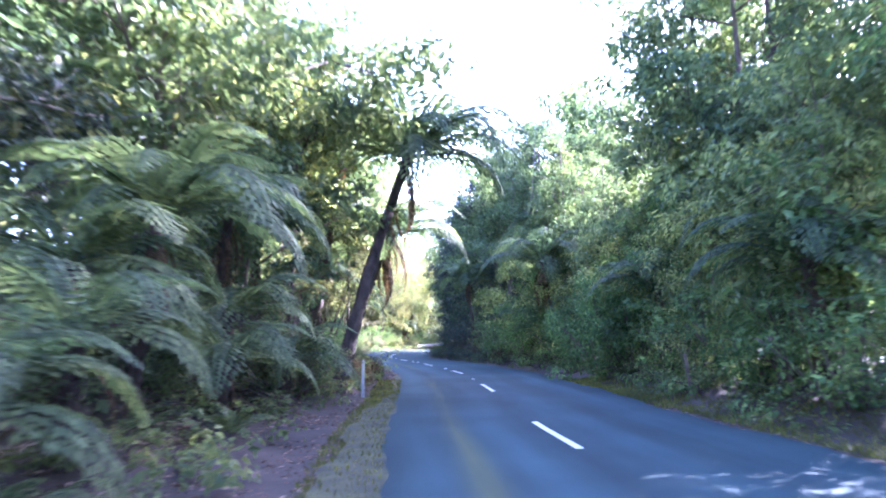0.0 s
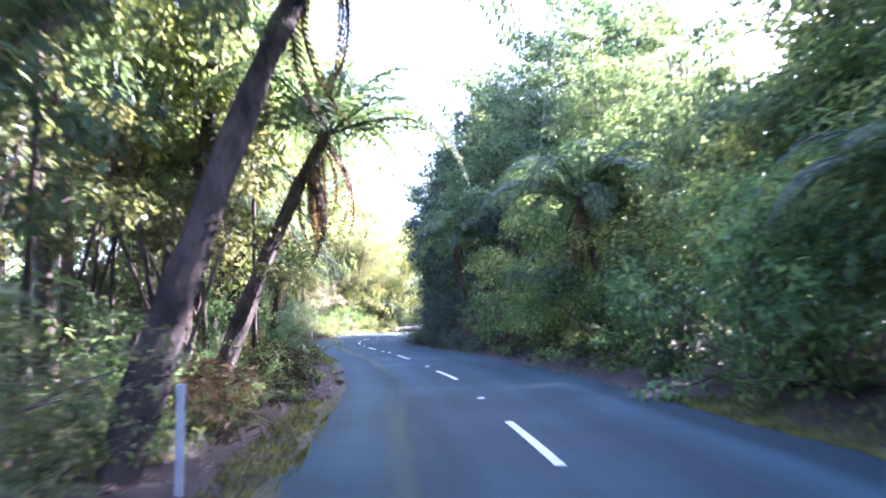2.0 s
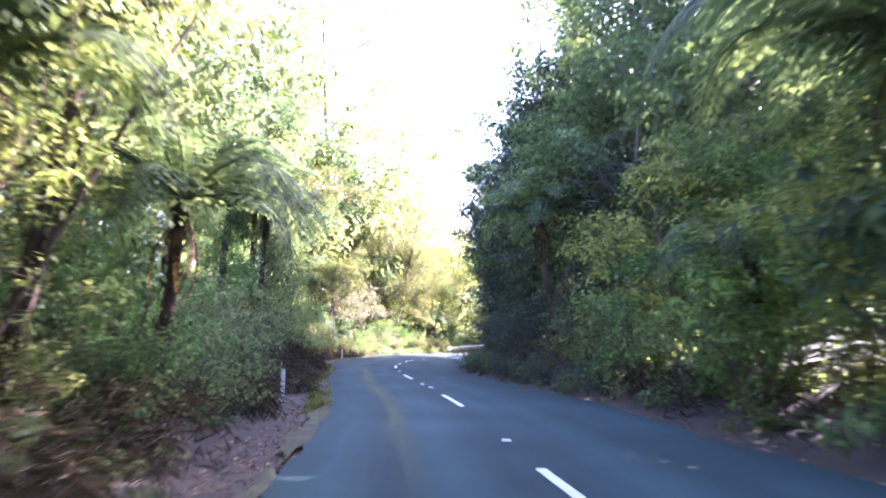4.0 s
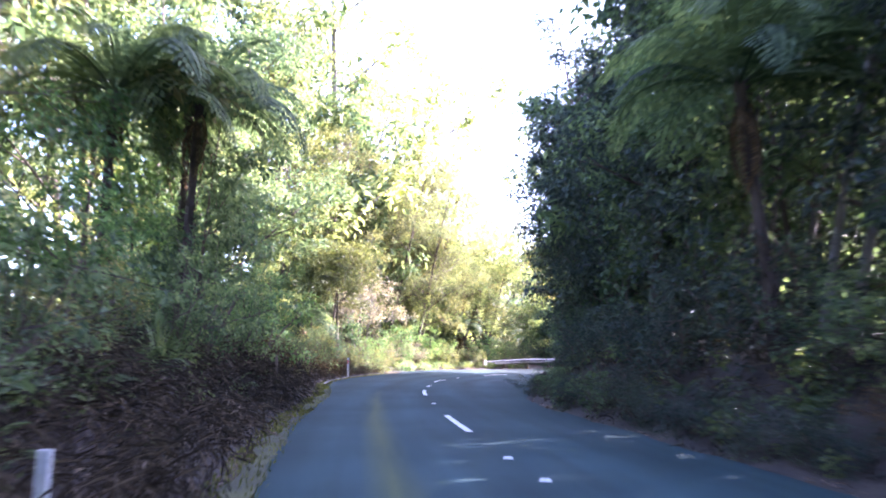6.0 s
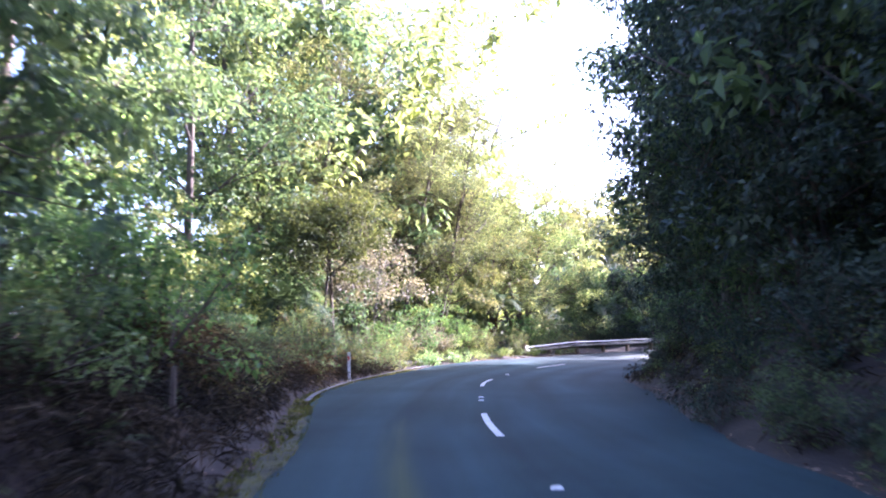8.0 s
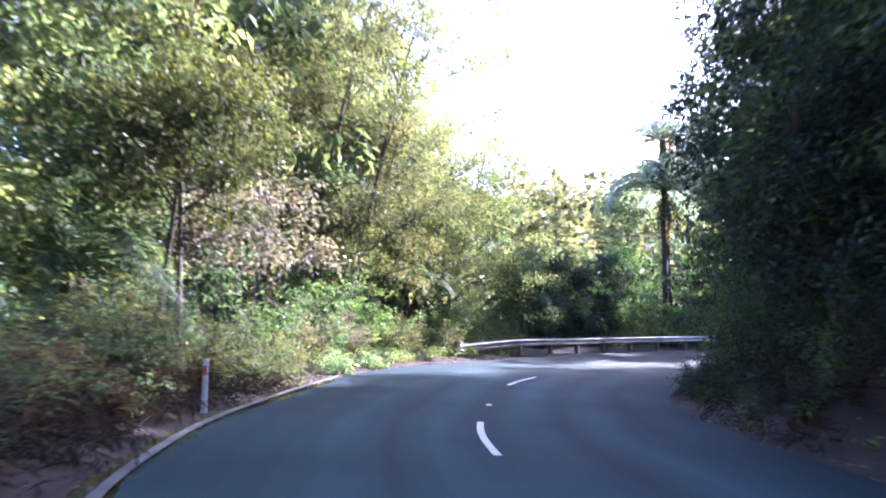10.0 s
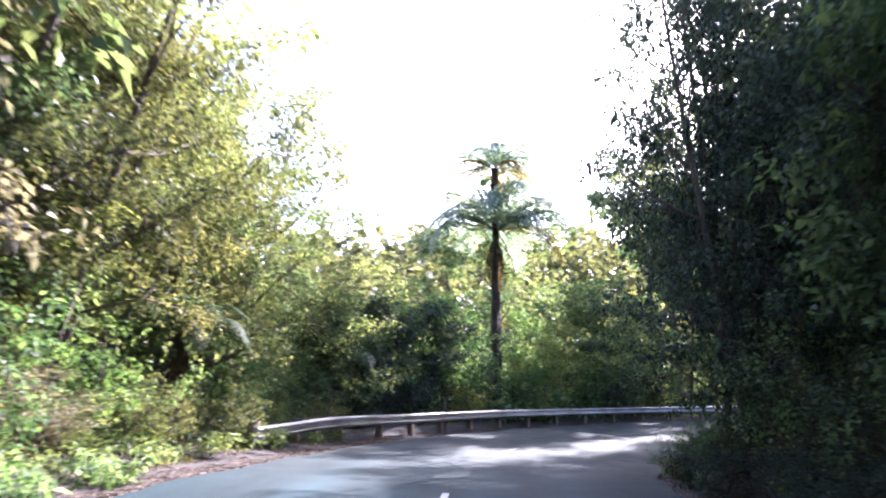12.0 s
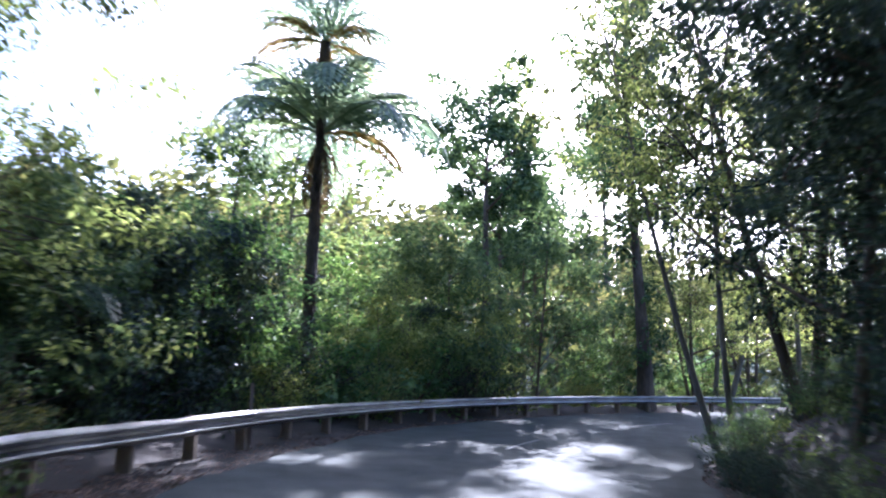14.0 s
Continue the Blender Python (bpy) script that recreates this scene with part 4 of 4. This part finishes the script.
# tree ferns by place
make_tree_fern("tall tree fern leaning over the road", (-3.5, 18.4, z_at(-3.5, 18.4)), (-1.87, 21.0, 6.9), 4.6, 22, 5, 0.15, 1)
make_tree_fern("tree fern with brown dead fronds leaning over the road", (-4.9, 24.2, z_at(-4.9, 24.2)), (-3.3, 26.4, 5.3), 3.6, 20, 16, 0.13, 2)
make_tree_fern("slender tree fern trunk hung with dead fronds", (-6.5, 26.4, z_at(-6.5, 26.4)), (-4.6, 24.9, 8.8), 2.8, 16, 16, 0.14, 3)
make_tree_fern("slender tree fern trunk hung with dead fronds", (-7.2, 28.2, z_at(-7.2, 28.2)), (-5.4, 28.0, 7.4), 2.6, 16, 14, 0.11, 4)
make_tree_fern("slender tree fern trunk hung with dead fronds", (-7.6, 31.6, z_at(-7.6, 31.6)), (-6.4, 31.8, 6.4), 2.5, 16, 12, 0.075, 5)
for k, (bx, by, h, ln, lean) in enumerate([(-4.3, 9.5, 3.0, 2.3, 0.5), (-5.0, 13.6, 3.6, 2.3, 0.6), (-3.3, 6.5, 1.2, 1.7, 0.2), (-4.4, 7.9, 2.0, 1.9, 0.3), (-3.4, 10.6, 0.9, 1.7, 0.2), (-3.1, 4.6, 0.7, 1.6, 0.1), (-4.2, 12.4, 1.7, 1.9, 0.3), (-3.9, 15.2, 0.9, 1.7, 0.2), (6.4, 12.2, 2.2, 2.0, -0.4), (5.6, 20.6, 2.4, 2.0, -0.4), (-6.9, 27.4, 4.4, 2.3, 0.6), (-7.4, 30.6, 3.6, 2.2, 0.5), (-6.8, 33.6, 3.0, 2.2, 0.4), (3.3, 32.7, 4.3, 3.0, -0.8), (2.2, 37.4, 2.2, 1.9, -0.3), (7.6, 16.0, 3.6, 2.4, -0.3),
                                           (-12.3, 50.3, 5.2, 2.6, 0.3), (-13.0, 48.6, 4.8, 2.5, 0.2), (-13.4, 52.0, 5.6, 2.5, 0.2), (-1.4, 48.0, 4.4, 2.4, -0.4),
                                           (-18.0, 71.4, 1.9, 2.2, 0.3), (-12.4, 88.4, 2.7, 1.9, 0.3), (-6.8, 96.2, 2.6, 2.6, 0.0), (12.0, 104.5, 2.4, 2.3, 0.0)]):
    zb = z_at(bx, by)
    make_tree_fern("tree fern with a spreading crown of green fronds", (bx, by, zb), (bx + lean, by - 0.2, zb + h), ln * 1.2, 17 if h > 2 else 10, 16 if by > 70 else 6 if h > 2 else 2, 0.085, 10 + k)
fz = z_at(2.0, 101.0)
make_tree_fern("tall dark-trunked tree fern standing above the scrub", (2.0, 101.0, fz), (1.9, 100.7, 12.5), 3.5, 18, 6, 0.15, 40, FROND_SKY_GLINT, 5)
make_tree_fern("tree fern with a wide drooping crown beside a taller one", (2.5, 101.6, z_at(2.5, 101.6)), (2.1, 101.0, 9.5), 5.2, 24, 9, 0.13, 41, FROND_SKY_GLINT, 1)

# ground ferns and flax
for x, y, sz in [(-4.4, 5.2, 1.0), (-4.2, 13.0, 0.8), (-5.0, 19.5, 0.8), (-6.8, 33.0, 0.9), (-8.8, 40.4, 1.0), (-9.8, 44.0, 1.1),
                 (-12.1, 86.4, 1.1), (-12.9, 84.4, 0.9), (3.6, 100.2, 1.0), (6.4, 22.0, 0.9), (3.5, 27.0, 1.0), (1.5, 35.0, 1.0), (-1.0, 43.0, 0.9)]:
    plant("fern", 0, x, y, facing(x, y), sz)
row(-10, 74, 3.5, -1, 1.2, 2.4, [("fern", 1)], (0.6, 1.1))
row(-10, 86, 4.0, 1, 1.0, 2.0, [("fern", 1)], (0.6, 1.1))
for x, y, sz in [(-10.6, 46.8, 1.0), (-11.0, 48.0, 0.8), (-3.6, 25.0, 0.45), (-3.9, 22.6, 0.4), (-4.2, 29.0, 0.4)]:
    plant("flax", 0, x, y, facing(x, y), sz)


# ---- small growth and litter ----
def scatter(name, label, category, material, count, region, length, width, droop, seed):
    """Small loose leaves or blades over a region given as (s0, s1, side, near, far)."""
    g = np.random.default_rng(seed)
    at = []
    for s0, s1, side, near, far, share in region:
        for _ in range(int(count * share)):
            s, e = g.uniform(s0, s1), near + (far - near) * g.uniform() ** 1.3
            lat = -(float(left_width(s)) + e) if side < 0 else float(right_width(s)) + e
            at.append(place(s, lat))
    at = np.array(at)
    z = ground_height(at[:, 0], at[:, 1]) + 0.015
    v, f = leaf_arrays(g, np.column_stack([at, z]), length, width, droop)
    if droop > 0:
        v[:, 2] = np.repeat(z, 4) + (v[:, 2] - np.repeat(z, 4)) * 0.25
    ob = new(name, mesh_of(name, v, f, material))
    return tagged(ob, label, category, kind="stuff")


scatter("leaf_litter", "dry fallen brown leaves along the road verges", "leaves", LEAF["litter"], 26000,
        [(-4, 14, -1, 0.2, 3.4, 0.22), (12, 40, -1, -0.35, 2.6, 0.40), (38, 66, -1, -0.25, 0.5, 0.12), (-4, 105, 1, -0.25, 0.6, 0.16), (40, 78, -1, 0.1, 2.4, 0.15), (-4, 105, 1, 0.2, 2.6, 0.30), (74, 92, -1, -0.2, 3.2, 0.62), (86, 114, -1, -1.0, 1.4, 0.40)], 0.10, 0.05, 0.4, 5)
scatter("verge_grass", "short yellow-green grass along the road edges", "grass", LEAF["grass"], 22000,
        [(-8, 26, -1, -0.1, 0.7, 0.45), (14, 24, 1, 0.1, 1.1, 0.2), (-2, 14, 1, 0.3, 1.9, 0.35), (38, 76, -1, -0.1, 0.45, 0.3), (76, 90, -1, 1.4, 2.6, 0.1)], 0.10, 0.018, -1.6, 6)
moss = new("moss_verge", strip("moss_verge", -20, 63, ragged(lambda s: -float(left_width(s)) - 0.55 * float(1 - 0.75 * smooth(10, 20, s)), 0.12, 2.0), ragged(lambda s: -float(left_width(s)) + 0.16 - 0.12 * float(smooth(12, 20, s)), 0.07, 5.0), 0.005, MOSS, 4, 0.2))
tagged(moss, "strip of yellow-green moss along the road edge", "moss", kind="structure")
kerb = new("kerb", strip("kerb", 65, 77.5, lambda s: -float(left_width(s)) - 0.17, lambda s: -float(left_width(s)) - 0.03, 0.05, CONCRETE, 2))
tagged(kerb, "low pale concrete kerb edging the road", "kerb", kind="structure")


# ---- guard rail ----
def on_arc(a, r, z):
    return (BEND[0] + r * math.cos(radians(a)), BEND[1] + r * math.sin(radians(a)), z)


def rail_radius(a):
    return 29.3 + 0.8 * float(smooth(134, 149, a))


def rail_ground(a):
    x, y, _ = on_arc(a, rail_radius(a), 0)
    s = float(along(x, y)[0][0])
    return float(road_height(s, -float(left_width(s)))) - 0.05


def make_guard_rail():
    root = thing("guard_rail", "galvanised steel guard rail on timber posts along the bend", "guard rail")
    profile = [(0.00, 0.0), (0.015, 0.030), (0.045, 0.076), (0.070, 0.085), (0.095, 0.076), (0.120, 0.034), (0.140, 0.002), (0.172, 0.002), (0.192, 0.034), (0.217, 0.076), (0.242, 0.085), (0.267, 0.076), (0.297, 0.030), (0.312, 0.0)]
    angles = np.arange(148.7, 66, -0.75)
    v, f, n = [], [], len(profile)
    for a in angles:
        z = rail_ground(a) + 0.43 - 0.16 * float(smooth(140, 149, a))
        for dz, out in profile:
            v.append(on_arc(a, rail_radius(a) - out, z + dz))
        for dz, out in profile:
            v.append(on_arc(a, rail_radius(a) + 0.006 - out, z + dz))
    m = 2 * n
    for i in range(len(angles) - 1):
        for j in range(n - 1):
            a = i * m + j
            f += [(a, a + 1, a + 1 + m, a + m), (a + n, a + n + m, a + n + 1 + m, a + n + 1)]
        f += [(i * m, i * m + m, i * m + m + n, i * m + n), (i * m + n - 1, i * m + 2 * n - 1, i * m + m + 2 * n - 1, i * m + m + n - 1)]
    part("beam", mesh_of("rail_beam", np.array(v), f, STEEL, False), root)
    for k, a in enumerate(np.arange(148.2, 67, -3.9)):
        p = Shape()
        p.box((-0.075, -0.10, -0.4), (0.075, 0.10, 0.72), 0.94)
        p.box((-0.06, -0.20, 0.44), (0.06, -0.10, 0.70))
        x, y, _ = on_arc(a, rail_radius(a) + 0.24, 0)
        part("post", p.mesh("rail_post", TIMBER), root, "weathered timber post", pose(x, y, rail_ground(a), R.uniform(-2, 2), R.uniform(-2, 2), a + 90 + 180))
    e = Shape()
    e.tube([(0, 0, -0.01), (0, 0, 0.32)], [0.055, 0.055], 14)
    e.box((0.0, -0.060, 0.0), (0.22, -0.052, 0.31))
    x, y, _ = on_arc(148.8, rail_radius(148.8), 0)
    part("end_terminal", e.mesh("rail_end", DULL_STEEL, False), root, "rounded dull steel end of the rail", pose(x, y, rail_ground(148.8) + 0.27, 0, 0, 60))
    return root


make_guard_rail()


def make_marker_post(label, x, y, height, material, reflector, lean=(0, 0), width=0.09):
    root = thing("marker_post", label, "marker post")
    root.matrix_basis = pose(x, y, z_at(x, y), lean[0], lean[1], 0)
    p = Shape()
    p.box((-width / 2, -0.02, -0.2), (width / 2, 0.02, height), 0.92)
    part("post", p.mesh("marker_post", material), root)
    if reflector:
        r = Shape()
        r.box((-width * 0.36, -0.025, height - 0.28), (width * 0.36, -0.0205, height - 0.12))
        part("reflector", r.mesh("reflector", RED), root, "small red reflector")
    return root


make_marker_post("white plastic roadside marker post", -2.72, 18.1, 0.98, GREY_POST, False, (2, 2), 0.07)
make_marker_post("thin weathered timber stake at the verge", 4.85, 15.5, 0.95, TIMBER, False, (0, -6), 0.07)
make_marker_post("white plastic roadside marker post", -7.62, 40.6, 0.62, WHITE, False)
make_marker_post("thin pale timber stake on the bank", -12.3, 55.4, 0.85, TIMBER, False, (0, 2), 0.07)
make_marker_post("red and white roadside marker post", -14.95, 70.6, 0.95, WHITE, True)
make_marker_post("thin pale stake behind the guard rail", -2.9, 94.4, 1.3, TIMBER, False, (0, 0), 0.08)


# ---- road studs ----
for s, lat in [(24.9, 0.0), (34.0, 0.0), (44.5, 0.05), (46.0, 0.0), (55.2, 0.0), (64.3, 0.0), (65.1, 0.0), (74.0, 0.0)]:
    st = Shape()
    st.box((-0.06, -0.05, 0), (0.06, 0.05, 0.022), 0.7)
    x, y = place(s, lat)
    ob = new("road_stud", st.mesh("road_stud", WHITE))
    ob.matrix_basis = pose(x, y, float(road_height(s, lat)) + 0.002, 0, 0, R.uniform(-10, 20))
    tagged(ob, "small white raised road stud on the centre line", "road stud", "road studs")


# ---- understorey and brush ----
def understorey(name, label, category, material, spots, radius, count, length, width, height, seed, flat=0.7):
    g = np.random.default_rng(seed)
    at = []
    for s0, s1, side, near, far, n in spots:
        for _ in range(n):
            s, e = g.uniform(s0, s1), g.uniform(near, far)
            x, y = place(s, -(float(left_width(s)) + e) if side < 0 else float(right_width(s)) + e)
            at.append((x, y, g.uniform(*height)))
    at = np.array(at)
    sl, lat = along(at[:, 0], at[:, 1])
    inside = np.where(lat < 0, -lat - left_width(sl), lat - right_width(sl)) > min(near for _, _, _, near, _, _ in spots) - 0.1
    at = at[inside]
    at[:, 2] += ground_height(at[:, 0], at[:, 1])
    v, f = clusters(g, at, radius, count, length, width, flat)
    tagged(new(name, mesh_of(name, v, f, material)), label, category, kind="stuff")


understorey("undergrowth", "dense dark undergrowth under the forest trees", "undergrowth", LEAF["dark"],
            [(-10, 90, -1, 4.4, 18, 950), (-10, 60, 1, 4.2, 18, 650), (60, 118, 1, 4.2, 18, 600), (90, 140, -1, 5.0, 28, 1100)], 0.9, 22, 0.38, 0.25, (0.1, 1.9), 201)
understorey("bank_brush", "dry grey-brown brush and dead fronds on the road bank", "brush", LEAF["twig"],
            [(38, 76, -1, 0.9, 3.4, 330), (43, 58, -1, 0.5, 2.2, 170), (58, 76, -1, 0.6, 2.0, 130), (30, 88, 1, 0.35, 2.6, 230), (90, 112, 1, 3.0, 4.2, 60), (-10, 38, -1, 2.0, 3.6, 90), (24, 40, -1, 0.8, 2.4, 70)], 0.42, 55, 0.24, 0.018, (0.0, 0.35), 202, 0.6)
understorey("dead_bracken", "heap of reddish-brown dead bracken on the road bank", "bracken", LEAF["dead"],
            [(59, 73, -1, 1.0, 2.8, 150), (20, 34, -1, 0.9, 2.2, 50)], 0.36, 60, 0.22, 0.03, (0.0, 0.75), 204, 0.8)
understorey("bank_herbs", "low green herbs and seedlings on the road bank", "undergrowth", LEAF["mid"],
            [(-10, 78, -1, 1.2, 3.6, 330), (-10, 112, 1, 0.6, 3.0, 420), (76, 90, -1, 1.2, 3.0, 120)], 0.28, 40, 0.11, 0.06, (0.02, 0.3), 203)


# ---- far woods ----
def far_woods():
    g = np.random.default_rng(99)
    at, length = [], []
    for k in range(950):
        x, y = (g.uniform(-110, 190), g.uniform(-90, 290)) if k < 400 else (g.uniform(-30, 110), g.uniform(112, 240))
        s, lat = along(x, y)
        e = abs(float(lat[0]))
        if e < 18 or e > 150:
            continue
        z, h = z_at(x, y), g.uniform(7, 13)
        for _ in range(12):
            a, r, u = g.uniform(0, 6.28), 2.4 * math.sqrt(g.uniform()), g.uniform(0.15, 1.0)
            r *= math.sqrt(max(0.05, 1.15 - u))
            at.append((x + r * math.cos(a), y + r * math.sin(a), z + h * u))
    v, f = clusters(g, np.array(at), 1.6, 8, 1.1, 0.8, 0.8)
    tagged(new("far_woods", mesh_of("far_woods", v, f, LEAF["olive"])), "dense native forest covering the hills behind", "forest", kind="stuff")


far_woods()
for x, y, sz in [(-2.7, 114, 0.85), (16, 128, 0.9), (32, 136, 0.8), (-16, 118, 0.95), (40, 126, 0.8)]:
    plant("conical", 0, x, y, facing(x, y), sz)

# plants that no row has picked are taken away
for ob in [o for kinds in TREES.values() for o in kinds if o.name not in USED]:
    for o in [*ob.children, ob]:
        bpy.data.objects.remove(o)
